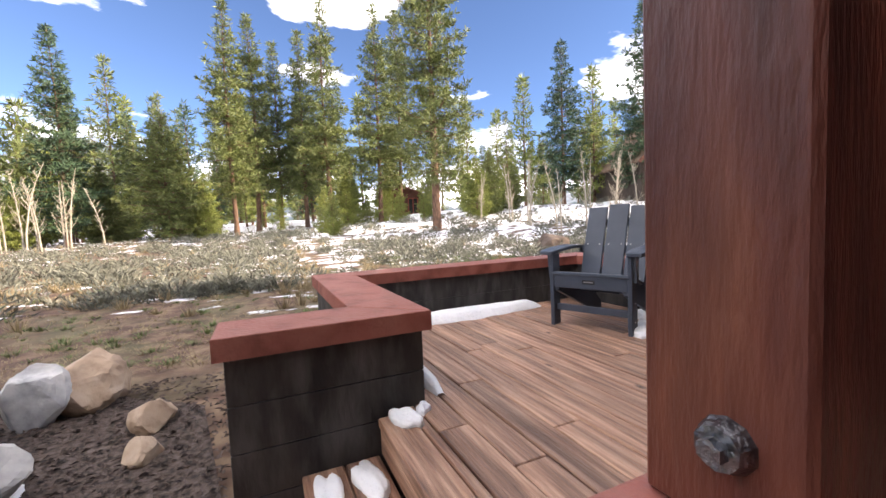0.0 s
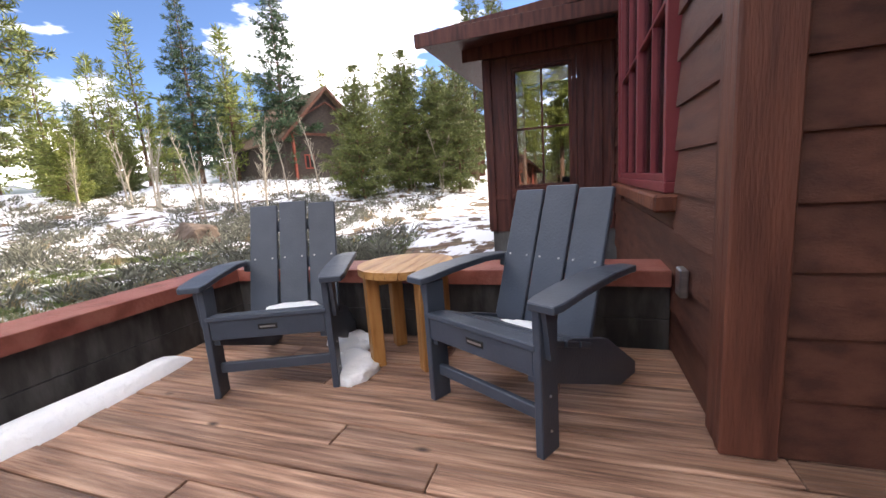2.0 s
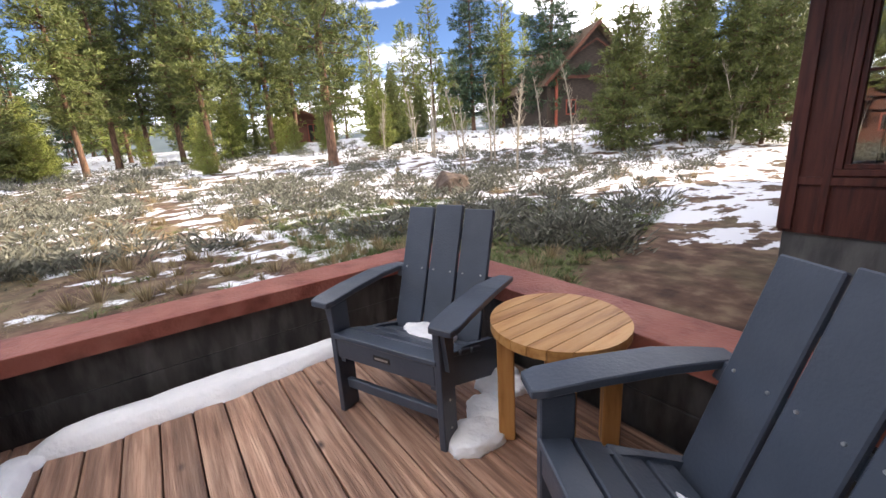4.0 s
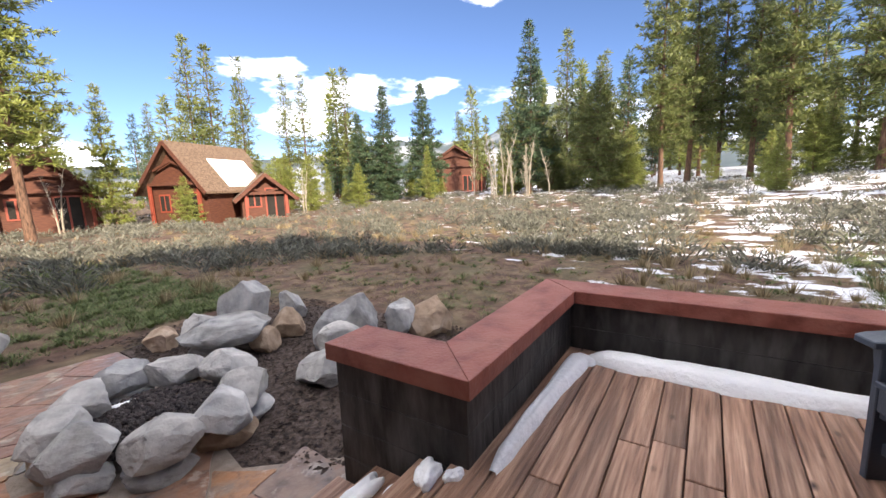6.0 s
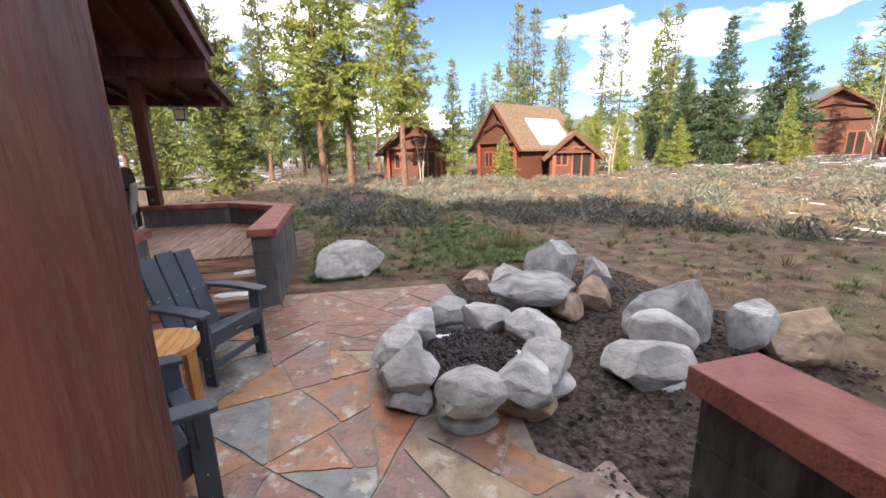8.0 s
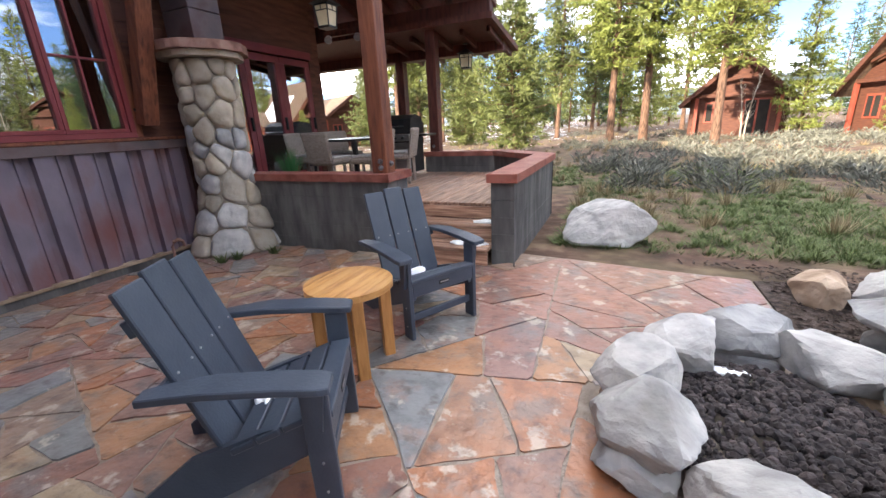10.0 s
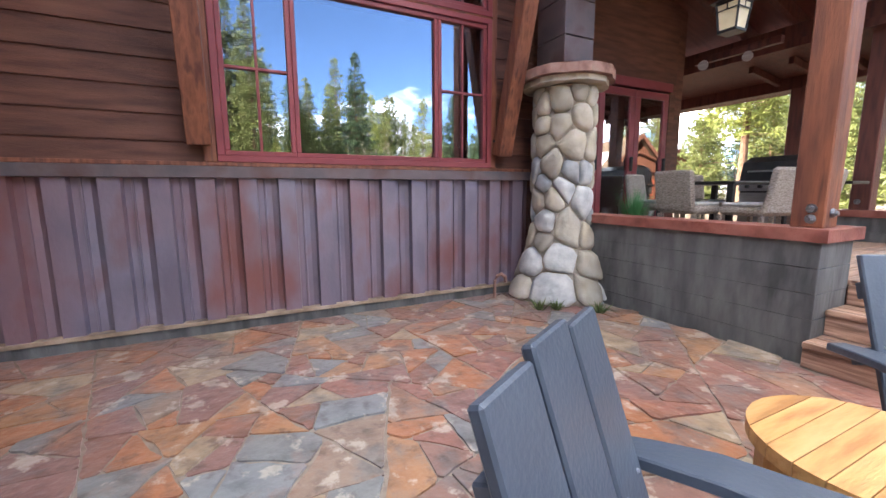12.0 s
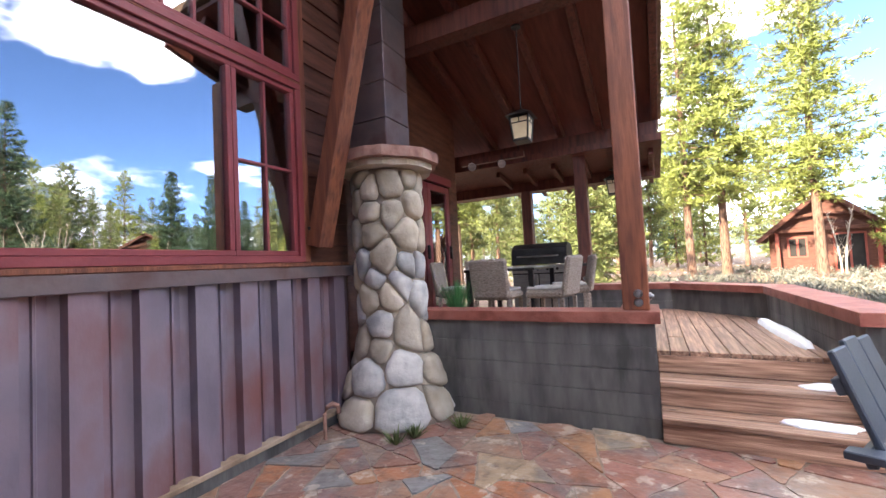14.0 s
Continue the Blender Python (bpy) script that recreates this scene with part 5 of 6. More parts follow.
# pale boulder by the porch and the meadow boulder
rock(2.50, 6.25, -0.04, 0.60, 0.36, 0.37, 15, "palegranite", "boulder", "white granite boulder on the grass by the porch", "boulder", "", 121)
rock(13.6, -8.8, ground_z(13.6, -8.8) - 0.05, 0.75, 0.6, 0.55, 15, "brownrock", "boulder", "large brown boulder in the snowy meadow", "boulder", "", 122)


# ---- snow left on deck, steps and ground ----
def snow_strip(name, pts, widths, h, z, label, seed):
    """A drift along a line: soft rounded section with a ragged edge."""
    rng = random.Random(seed)
    fine = []
    for (a, b), (wa, wb) in zip(zip(pts, pts[1:]), zip(widths, widths[1:])):
        n = max(3, int(math.dist(a, b) / 0.06))
        fine += [((a[0] + (b[0] - a[0]) * k / n, a[1] + (b[1] - a[1]) * k / n), wa + (wb - wa) * k / n) for k in range(n)]
    fine.append((pts[-1], widths[-1]))
    vs, fs = [], []
    J = 9
    for i, (p, w) in enumerate(fine):
        q0, q1 = fine[max(0, i - 1)][0], fine[min(len(fine) - 1, i + 1)][0]
        dx, dy = q1[0] - q0[0], q1[1] - q0[1]
        ln = math.hypot(dx, dy) or 1
        nx, ny = -dy / ln, dx / ln
        w2 = w * (1 + 0.16 * noise.noise(Vector((i * 0.35, seed, 0))) + rng.uniform(-0.03, 0.03))
        end = min(1.0, (min(i, len(fine) - 1 - i) + 0.2) / 2.5)
        for j in range(J):
            f = j / (J - 1)
            hh = h * end ** 0.6 * (1 - (2 * f - 1) ** 4) ** 0.7 * (1 + 0.18 * noise.noise(Vector((i * 0.2, j * 0.6, seed))))
            off = (f - 0.5) * w2 * (0.55 + 0.45 * end)
            vs.append((p[0] + nx * off, p[1] + ny * off, z + hh - 0.004))
    for i in range(len(fine) - 1):
        for j in range(J - 1):
            a = i * J + j
            fs.append((a, a + 1, a + J + 1, a + J))
    me = raw_mesh(name, vs, fs, M["snow"])
    bm = bmesh.new()
    bm.from_mesh(me)
    bmesh.ops.recalc_face_normals(bm, faces=bm.faces)
    bm.to_mesh(me)
    bm.free()
    for p in me.polygons:
        p.use_smooth = True
    return tagged(new(name, me), label, "snow")


def snow_lump(x, y, z, sx, sy, h, turn, label, seed):
    bm = bmesh.new()
    bmesh.ops.create_icosphere(bm, subdivisions=4, radius=1.0)
    o = Vector((seed * 3.7, seed * 1.3, 0))
    for v in bm.verts:
        c = v.co.copy()
        k = 1 + 0.35 * noise.noise(Vector((c.x * 1.3, c.y * 1.3, 0)) + o) + 0.10 * noise.noise(c * 4 + o)
        v.co = Vector((c.x * sx * k, c.y * sy * k, max(-0.15, math.copysign(abs(c.z) ** 0.6, c.z)) * h * k))
    ob = part("snow_lump", bm, M["snow"], smooth=True)
    ob.matrix_basis = pose(x, y, z, 0, 0, turn)
    return tagged(ob, label, "snow", "snow remains")


snow_strip("snow_drift", [(3.46, 0.27), (4.2, 0.26), (4.70, 0.24), (4.79, 0.16)], [0.07, 0.10, 0.16, 0.21], 0.06, DECK, "narrow drift of white snow along the deck parapet", 1)
snow_strip("snow_drift", [(4.80, 0.20), (4.79, -0.6), (4.80, -1.35)], [0.20, 0.24, 0.12], 0.08, DECK, "thick drift of white snow along the east parapet", 2)
snow_lump(3.85, -1.72, DECK, 0.16, 0.12, 0.07, 20, "lump of white snow on the deck behind the chairs", 3)
snow_lump(3.63, -1.38, DECK, 0.10, 0.15, 0.055, 10, "lump of white snow beside the chair leg", 4)
snow_lump(3.72, -1.52, DECK, 0.10, 0.12, 0.05, 60, "lump of white snow beside the chair leg", 14)
snow_lump(2.60, -1.72, DECK, 0.16, 0.07, 0.03, 15, "thin patch of snow under the chair", 5)
snow_lump(3.31, 0.50, DECK, 0.085, 0.055, 0.04, 20, "lump of white snow on the deck edge above the steps", 6)
snow_lump(3.36, 0.40, DECK, 0.03, 0.05, 0.03, 60, "lump of white snow on the deck edge", 16)
snow_lump(3.24, 0.67, 0.36, 0.14, 0.055, 0.04, 4, "lump of white snow on the stair tread", 7)
snow_lump(3.23, 0.83, 0.36, 0.14, 0.05, 0.04, -3, "lump of white snow on the stair tread", 8)
snow_lump(1.22, 5.33, 0.36, 0.15, 0.07, 0.03, 10, "thin patch of snow on the porch step", 9)
snow_lump(1.12, 5.05, 0.18, 0.20, 0.07, 0.03, 5, "thin patch of snow on the porch step", 10)
snow_strip("snow_drift", [(1.27, 5.75), (1.27, 6.6), (1.25, 7.3)], [0.10, 0.16, 0.10], 0.06, DECK, "narrow drift of white snow along the porch parapet", 11)
snow_lump(4.02, -1.42, DECK + 0.31, 0.15, 0.08, 0.05, 20, "white snow remaining on the chair seat", 12)
snow_lump(2.74, -1.33, DECK + 0.31, 0.12, 0.05, 0.03, -32, "thin white snow remaining on the chair seat", 23)
snow_lump(1.12, 3.76, 0.305, 0.10, 0.06, 0.05, 55, "white snow remaining on the chair seat", 13)
snow_lump(1.19, 2.24, 0.305, 0.05, 0.10, 0.05, 30, "white snow remaining on the chair seat", 17)
snow_lump(4.38, 3.92, 0.312, 0.14, 0.08, 0.03, -40, "thin white snow on the flat slab", 18)
snow_lump(3.93, 3.80, -0.01, 0.34, 0.06, 0.04, -62, "strip of snow beside the slab", 19)
snow_lump(3.12, 3.34, 0.13, 0.10, 0.04, 0.03, 0, "snow among the lava gravel", 20)
snow_lump(3.60, 2.85, 0.12, 0.05, 0.09, 0.03, 0, "snow among the lava gravel", 21)
snow_lump(4.56, 2.32, -0.01, 0.12, 0.08, 0.05, 0, "small snow patch by the rocks", 22)
scatter_chips("bark_chips", 5000, 0.028, "mulch", "loose dark bark chips", 5, lambda x, y: not in_patio(x, y) and x > 3.1 + 0.0 * y and math.hypot(x - RING[0], y - RING[1]) > 0.85 and y > 1.25)


# ---- porch furniture ----
def wicker_chair(m, label):
    root = empty("wicker_chair", m)
    tagged(root, label, "chair", "dining chairs")
    part("seat", box(-0.23, -0.22, 0.38, 0.23, 0.24, 0.47, 0.03), M["wicker"], root)
    bm = box(-0.23, -0.03, 0, 0.23, 0.03, 0.46, 0.025, None, Matrix.Translation((0, -0.22, 0.40)) @ pose(0, 0, 0, 10))
    part("backrest", bm, M["wicker"], root)
    part("cushion", box(-0.21, -0.18, 0.472, 0.21, 0.22, 0.51, 0.015), M["cloth"], root, "pale seat cushion")
    for x in (-0.2, 0.2):
        for y in (-0.2, 0.2):
            part("leg", box(x - 0.022, y - 0.022, 0, x + 0.022, y + 0.022, 0.38, 0.006), M["wicker"], root)
    return root


for x, y, az in ((-1.43, 6.15, 88), (-2.15, 6.55, 10), (-0.85, 6.35, 170), (-1.95, 7.25, -20), (-0.75, 7.0, 195)):
    wicker_chair(facing(x, y, DECK, az), "brown woven wicker dining chair at the porch table")
root = empty("dining_table", pose(-1.45, 6.8, DECK))
tagged(root, "dark metal dining table on the porch", "table")
part("tabletop", box(-0.45, -0.6, 0.70, 0.45, 0.6, 0.735, 0.01), M["blackmetal"], root)
for x in (-0.4, 0.4):
    for y in (-0.55, 0.55):
        part("leg", box(x - 0.03, y - 0.03, 0, x + 0.03, y + 0.03, 0.70, 0.004), M["blackmetal"], root)
root = empty("gas_grill", pose(-1.35, 8.05, DECK, 0, 0, 0))
tagged(root, "black and steel gas grill with its lid closed", "grill")
part("cabinet", box(-0.42, -0.26, 0.06, 0.42, 0.26, 0.74, 0.01), M["blackmetal"], root)
bm = bmesh.new()
prof = [(-0.27, 0.75), (0.27, 0.75), (0.27, 0.92), (0.18, 1.04), (-0.05, 1.08), (-0.22, 1.0)]
ends = [[bm.verts.new((x, y, z)) for y, z in prof] for x in (-0.43, 0.43)]
for k in range(6):
    bm.faces.new((ends[0][k], ends[0][(k + 1) % 6], ends[1][(k + 1) % 6], ends[1][k]))
bm.faces.new(ends[0][::-1])
bm.faces.new(ends[1])
bmesh.ops.recalc_face_normals(bm, faces=bm.faces)
lid = part("lid", bm, M["blackmetal"], root)
part("lid_handle", tube([(-0.32, -0.31, 0.88), (0.32, -0.31, 0.88)], [0.012, 0.012]), M["steel"], lid, "steel lid handle")
part("control_panel", box(-0.42, -0.31, 0.62, 0.42, -0.261, 0.74, 0.008), M["steel"], root)
for k in range(5):
    part("knob", tube([(-0.3 + 0.15 * k, -0.31, 0.68), (-0.3 + 0.15 * k, -0.345, 0.68)], [0.026, 0.022], 10), M["blackmetal"], root)
for s in (-1, 1):
    part("door", box(s * 0.21 - 0.2, -0.285, 0.09, s * 0.21 + 0.2, -0.262, 0.60, 0.006), M["steel"], root)
    part("side_shelf", box(s * 0.43, -0.22, 0.70, s * 0.72, 0.22, 0.735, 0.006), M["blackmetal"], root)


def lantern(m, drop, label):
    """A tapered metal lantern with glazed sides hanging from a rod; origin at its bottom."""
    root = empty("hanging_lantern", m)
    tagged(root, label, "lantern", "porch lanterns")
    bm = bmesh.new()
    bmesh.ops.create_cone(bm, cap_ends=True, segments=4, radius1=0.105, radius2=0.135, depth=0.22, matrix=pose(0, 0, 0.14, 0, 0, 45))
    part("glass_body", bm, M["lampglass"], root, "amber glass panels")
    for sx in (-1, 1):
        for sy in (-1, 1):
            part("corner_bar", beam((sx * 0.076, sy * 0.076, 0.02), (sx * 0.098, sy * 0.098, 0.26), 0.016, 0.016, bevel=0.002), M["blackmetal"], root)
    part("base_rim", box(-0.085, -0.085, 0.0, 0.085, 0.085, 0.028, 0.004), M["blackmetal"], root)
    for a in range(4):
        part("lattice", box(-0.098, -0.103, 0.185, 0.098, -0.097, 0.197, 0.001, None, pose(0, 0, 0, 0, 0, 90 * a)), M["blackmetal"], root)
        part("lattice_upright", box(-0.006, -0.102, 0.197, 0.006, -0.098, 0.25, 0.001, None, pose(0, 0, 0, 0, 0, 90 * a)), M["blackmetal"], root)
    part("top_band", box(-0.104, -0.104, 0.245, 0.104, 0.104, 0.265, 0.003), M["blackmetal"], root)
    bm = bmesh.new()
    bmesh.ops.create_cone(bm, cap_ends=True, segments=4, radius1=0.20, radius2=0.02, depth=0.085, matrix=pose(0, 0, 0.31, 0, 0, 45))
    part("hood", bm, M["blackmetal"], root)
    part("rod", tube([(0, 0, 0.34), (0, 0, drop)], [0.006, 0.006], 6), M["blackmetal"], root)
    part("ceiling_plate", tube([(0, 0, drop - 0.02), (0, 0, drop)], [0.05, 0.05], 12), M["blackmetal"], root)
    return root


lantern(pose(-0.93, 5.78, 2.62), 1.27, "black metal lantern with amber glass hanging under the porch roof")
lantern(pose(-0.30, 9.1, 2.42), 0.45, "black metal lantern with amber glass under the lower roof")


def blade_clump(rng, vs, fs, x, y, z, count, h, spread, w):
    for _ in range(count):
        a = rng.uniform(0, 6.283)
        r = spread * rng.random()
        hh = h * rng.uniform(0.55, 1.1)
        bx, by = x + 0.35 * r * math.cos(a), y + 0.35 * r * math.sin(a)
        tx, ty = x + r * 1.3 * math.cos(a), y + r * 1.3 * math.sin(a)
        px, py = -math.sin(a) * w, math.cos(a) * w
        b = len(vs)
        vs += [(bx - px, by - py, z), (bx + px, by + py, z), (tx, ty, z + hh)]
        fs.append((b, b + 1, b + 2))


def blade_thing(name, x, y, z, count, h, spread, w, mat, seed):
    rng = random.Random(seed)
    vs, fs = [], []
    blade_clump(rng, vs, fs, 0, 0, 0, count, h, spread, w)
    return raw_mesh(name, vs, fs, M[mat])


root = empty("potted_grass", pose(-1.72, 5.62, DECK))
tagged(root, "green ornamental grass in a low dark pot on the porch", "potted plant")
part("pot", tube([(0, 0, 0), (0, 0, 0.30)], [0.12, 0.16], 16), M["blackmetal"], root)
part("leaves", blade_thing("leaves", 0, 0, 0, 220, 0.36, 0.22, 0.006, "potgrass", 4), None, root).location = (0, 0, 0.29)
for k, (x, y) in enumerate(((-1.55, 4.36), (-1.28, 4.66), (-1.62, 4.2))):
    ob = new("succulent_tuft", blade_thing("succulent_tuft", 0, 0, 0, 60, 0.10, 0.12, 0.010, "grass", 30 + k))
    ob.location = (x, y, 0)
    tagged(ob, "small green tuft at the foot of the pillar", "plant", "pillar tufts")
# hose tap by the wall
root = empty("garden_tap", pose(-2.20, 4.05, 0))
tagged(root, "rusty bent pipe standing by the wall base", "pipe")
part("pipe", tube([(0, 0, 0), (0, 0, 0.20), (0.01, 0.02, 0.25), (0.03, 0.06, 0.27), (0.05, 0.10, 0.24), (0.05, 0.11, 0.18)], [0.016, 0.016, 0.02, 0.022, 0.02, 0.018], 8), M["capstone"], root)
ob = part("outlet_box", box(2.06, -1.69, 0.92, 2.095, -1.60, 1.05, 0.006), M["steel"])
tagged(ob, "grey weatherproof outlet box on the brown siding", "outlet")
for k, (x, y, z) in enumerate(((-2.3, 7.6, 2.95), (-1.9, 7.9, 3.0))):
    ob = part("floodlight", tube([(0, 0, 0), (0.05, -0.09, -0.05)], [0.05, 0.065], 10), M["steel"])
    ob.location = (x, y, z)
    tagged(ob, "small grey floodlight under the porch roof", "floodlight", "porch floodlights")
tagged(part("trim_floodlight_rail", box(-2.6, 7.85, 3.03, -1.5, 7.93, 3.12, 0.004), M["darktimber"]), "dark red timber carrying the floodlights", "rail", kind="structure")


# ---- trees ----
def needles(rng, vs, fs, c, d, size, n):
    """A tuft of needle fans round a twig end at c that points along d."""
    for _ in range(n):
        v = Vector((rng.gauss(0, 1), rng.gauss(0, 1), rng.gauss(0.25, 0.8)))
        v = (v.normalized() + d * 0.55).normalized()
        s = v.cross(Vector((rng.uniform(-1, 1), rng.uniform(-1, 1), rng.uniform(-1, 1))))
        if s.length < 0.05:
            continue
        s.normalize()
        ln = size * rng.uniform(0.7, 1.25)
        b = len(vs)
        m = c + v * ln * 0.55
        vs += [tuple(c), tuple(m + s * ln * 0.075), tuple(c + v * ln), tuple(m - s * ln * 0.075)]
        fs.append((b, b + 1, b + 2, b + 3))


def conifer(kind, seed, far=False):
    """Trunk, limb and crown meshes of one conifer with a height of one kind."""
    rng = random.Random(seed)
    H, clear, base_r, shape, tuft, per, mat = {
        "tall": (20.0, 0.18, 3.3, 0.85, 0.46, 11, "needle"),
        "dark": (17.0, 0.10, 3.5, 0.90, 0.44, 11, "needle_dark"),
        "fir": (11.0, 0.04, 3.0, 1.0, 0.38, 11, "needle_dark"),
        "young": (8.0, 0.03, 2.7, 0.85, 0.34, 11, "needle_young"),
        "big": (24.0, 0.16, 4.9, 0.6, 0.46, 11, "needle"),
        "pole": (24.0, 0.24, 3.9, 0.6, 0.46, 11, "needle_young"),
        "bushy": (9.5, 0.06, 3.3, 0.75, 0.36, 11, "needle"),
        "slim": (14.0, 0.08, 3.1, 0.95, 0.44, 11, "needle_young"),
    }[kind]
    if far:
        tuft, per = tuft * 1.75, 6
    r0 = {"big": 0.36, "pole": 0.30, "tall": 0.22, "dark": 0.2}.get(kind, 0.012 * H)
    bend = (rng.uniform(-0.3, 0.3), rng.uniform(-0.3, 0.3))

    def axis(z):
        f = z / H
        return Vector((bend[0] * math.sin(f * 3), bend[1] * math.sin(f * 2.4), z))

    zs = [0, 0.3] + [H * k / 14 for k in range(1, 15)]
    trunk = tube([axis(z) for z in zs], [r0 * 1.35, r0 * 1.1] + [max(0.015, r0 * (1 - k / 14.3)) for k in range(1, 15)], 9)
    limbs = bmesh.new()
    vs, fs = [], []
    z = H * clear
    gap = (0.42 if H > 12 else 0.32) * (1.6 if far else 1.0)
    while z < H - 0.15:
        f = (z - H * clear) / (H - H * clear)
        prof = (1 - f) ** shape * (0.45 + 0.55 * min(1, f / 0.18))
        nb = rng.choice((3, 4, 4, 5)) if H > 12 else rng.choice((4, 5, 5, 6))
        a0 = rng.uniform(0, 6.283)
        for k in range(nb):
            L = base_r * prof * rng.uniform(0.45, 1.12) + 0.18
            if kind in ("big", "pole", "tall") and rng.random() < 0.13:
                continue
            a = a0 + 6.283 * k / nb + rng.uniform(-0.35, 0.35)
            rise = -0.22 + 0.55 * f + rng.uniform(-0.1, 0.12)
            d = Vector((math.cos(a), math.sin(a), rise)).normalized()
            p0 = axis(z)
            p1 = p0 + d * L * 0.55
            tip = p0 + d * L + Vector((0, 0, 0.10 * L))
            tube([p0, p1, tip], [0.014 + 0.010 * L, 0.010 + 0.006 * L, 0.006], 4, limbs, False)
            m = max(2, int(L / (tuft * 0.62)))
            for j in range(m):
                t = 0.14 + 0.86 * (j + rng.random() * 0.7) / m
                c = (p0.lerp(p1, t / 0.55) if t < 0.55 else p1.lerp(tip, (t - 0.55) / 0.45))
                side = Vector((-d.y, d.x, 0)) * rng.uniform(-1, 1) * L * 0.36 * (1.15 - t)
                c = c + side + Vector((0, 0, rng.uniform(-0.08, 0.1)))
                needles(rng, vs, fs, c, (d * 0.6 + side * 0.5).normalized() if side.length > 0.01 else d, tuft * rng.uniform(0.75, 1.2), per)
                if L > 1.0 and rng.random() < 0.8:
                    side2 = Vector((-d.y, d.x, 0)) * rng.uniform(-1, 1) * L * 0.34 * (1.1 - t)
                    needles(rng, vs, fs, c + side2, d, tuft, per - 1)
        z += gap * rng.uniform(0.6, 1.3)
    needles(rng, vs, fs, axis(H - 0.2), Vector((0, 0, 1)), tuft * 0.9, 8)
    tm = mesh_from(trunk, "trunk", M["trunk"])
    for p in tm.polygons:
        p.use_smooth = True
    return tm, mesh_from(limbs, "branchwork", M["trunk"]), raw_mesh("crown", vs, fs, M[mat]), H


KINDS = {}
for kind, seeds in (("tall", (1, 2, 3)), ("dark", (4, 5)), ("fir", (6, 7)), ("young", (8, 9)), ("big", (10,)), ("pole", (11, 12)), ("bushy", (13, 14)), ("slim", (15, 16))):
    KINDS[kind] = [conifer(kind, s) for s in seeds]
FAR = {kind: [conifer(kind, 50 + k, True), conifer(kind, 60 + k, True)] for k, kind in enumerate(("tall", "slim", "dark", "bushy", "young"))}
TREE_LABEL = {"tall": "tall sunlit pine with a bare lower trunk", "dark": "dark blue-green pine with dense branches", "fir": "dark conical fir at the meadow edge",
              "young": "bright green bushy young pine", "big": "big red-barked pine with spreading limbs", "pole": "tall pine with a thick bare trunk near the cabins",
              "bushy": "bushy green pine with low branches", "slim": "slim yellow-green pine in the wood"}
EYE = (2.2, 0.2)
trng = random.Random(77)


def tree(kind, az, dist, height, z=None, turn=None):
    x, y = EYE[0] + dist * math.cos(radians(az)), EYE[1] + dist * math.sin(radians(az))
    t, l, c, H = trng.choice(FAR[kind] if dist > 43 and kind in FAR else KINDS[kind])
    s = height / H
    root = empty("pine_tree", pose(x, y, (ground_z(x, y) if z is None else z) - 0.12, 0, 0, trng.uniform(0, 360) if turn is None else turn))
    root.scale = (s * trng.uniform(0.92, 1.08),) * 2 + (s,)
    tagged(root, TREE_LABEL[kind], "tree", "pines")
    part("trunk", t, None, root)
    part("branchwork", l, None, root)["kind"] = "stuff"
    part("crown", c, None, root)
    return root


def tree_to(kind, az, dist, top):
    """A tree whose tip stands at height top above the patio."""
    x, y = EYE[0] + dist * math.cos(radians(az)), EYE[1] + dist * math.sin(radians(az))
    return tree(kind, az, dist, top - ground_z(x, y) + 0.12)


# single trees that stand out: kind, bearing, distance, height of the tip
for row in (("tall", 4.1, 35.9, 19.5), ("tall", 1.4, 40.0, 20.5), ("tall", -1.5, 42.0, 19.5), ("tall", -4.7, 40.1, 20.0), ("tall", -8.0, 36.1, 21.0), ("tall", -14.7, 37.1, 21.4), ("tall", -17.6, 39.5, 22.0), ("big", -22.3, 24.2, 20.0),
            ("young", -6.8, 30.0, 4.2), ("young", 7.6, 32.9, 4.7), ("bushy", 11.2, 32.9, 9.7), ("young", -7.6, 26.0, 3.6), ("young", -28.5, 29.8, 6.2), ("dark", 20.4, 34.8, 14.7), ("slim", 28.6, 54.7, 14.4)):
    tree_to(*row)
for row in (("tall", 62.0, 55.5, 18.7), ("tall", 58.7, 53.5, 17.1), ("tall", 53.4, 49.5, 14.6), ("tall", 51.4, 51.5, 15.1), ("slim", 47.1, 51.6, 15.9), ("tall", 45.7, 49.6, 15.6), ("fir", 44.3, 39.6, 8.9), ("fir", 40.3, 37.6, 10.8), ("fir", 35.4, 39.6, 11.4),
            ("young", 50.9, 33.5, 4.6), ("young", 44.5, 32.6, 3.8), ("slim", 72.4, 30.5, 8.3), ("tall", 64.0, 52.5, 18.5), ("pole", 79.5, 24.5, 15.4), ("young", 65.5, 27.9, 2.9)):
    tree_to(*row)
for row in (("bushy", 101.8, 21.7, 8.3), ("pole", 90.4, 25.8, 17.8), ("pole", 86.8, 27.3, 18.4), ("bushy", 108.8, 30.6, 6.5), ("tall", 92.9, 40.8, 16.5), ("tall", 83.0, 46.0, 17.0), ("tall", 97, 36, 18), ("tall", 112, 36, 16), ("pole", 117.5, 30, 18), ("bushy", 121, 36, 7), ("tall", 115, 40, 17)):
    tree_to(*row)
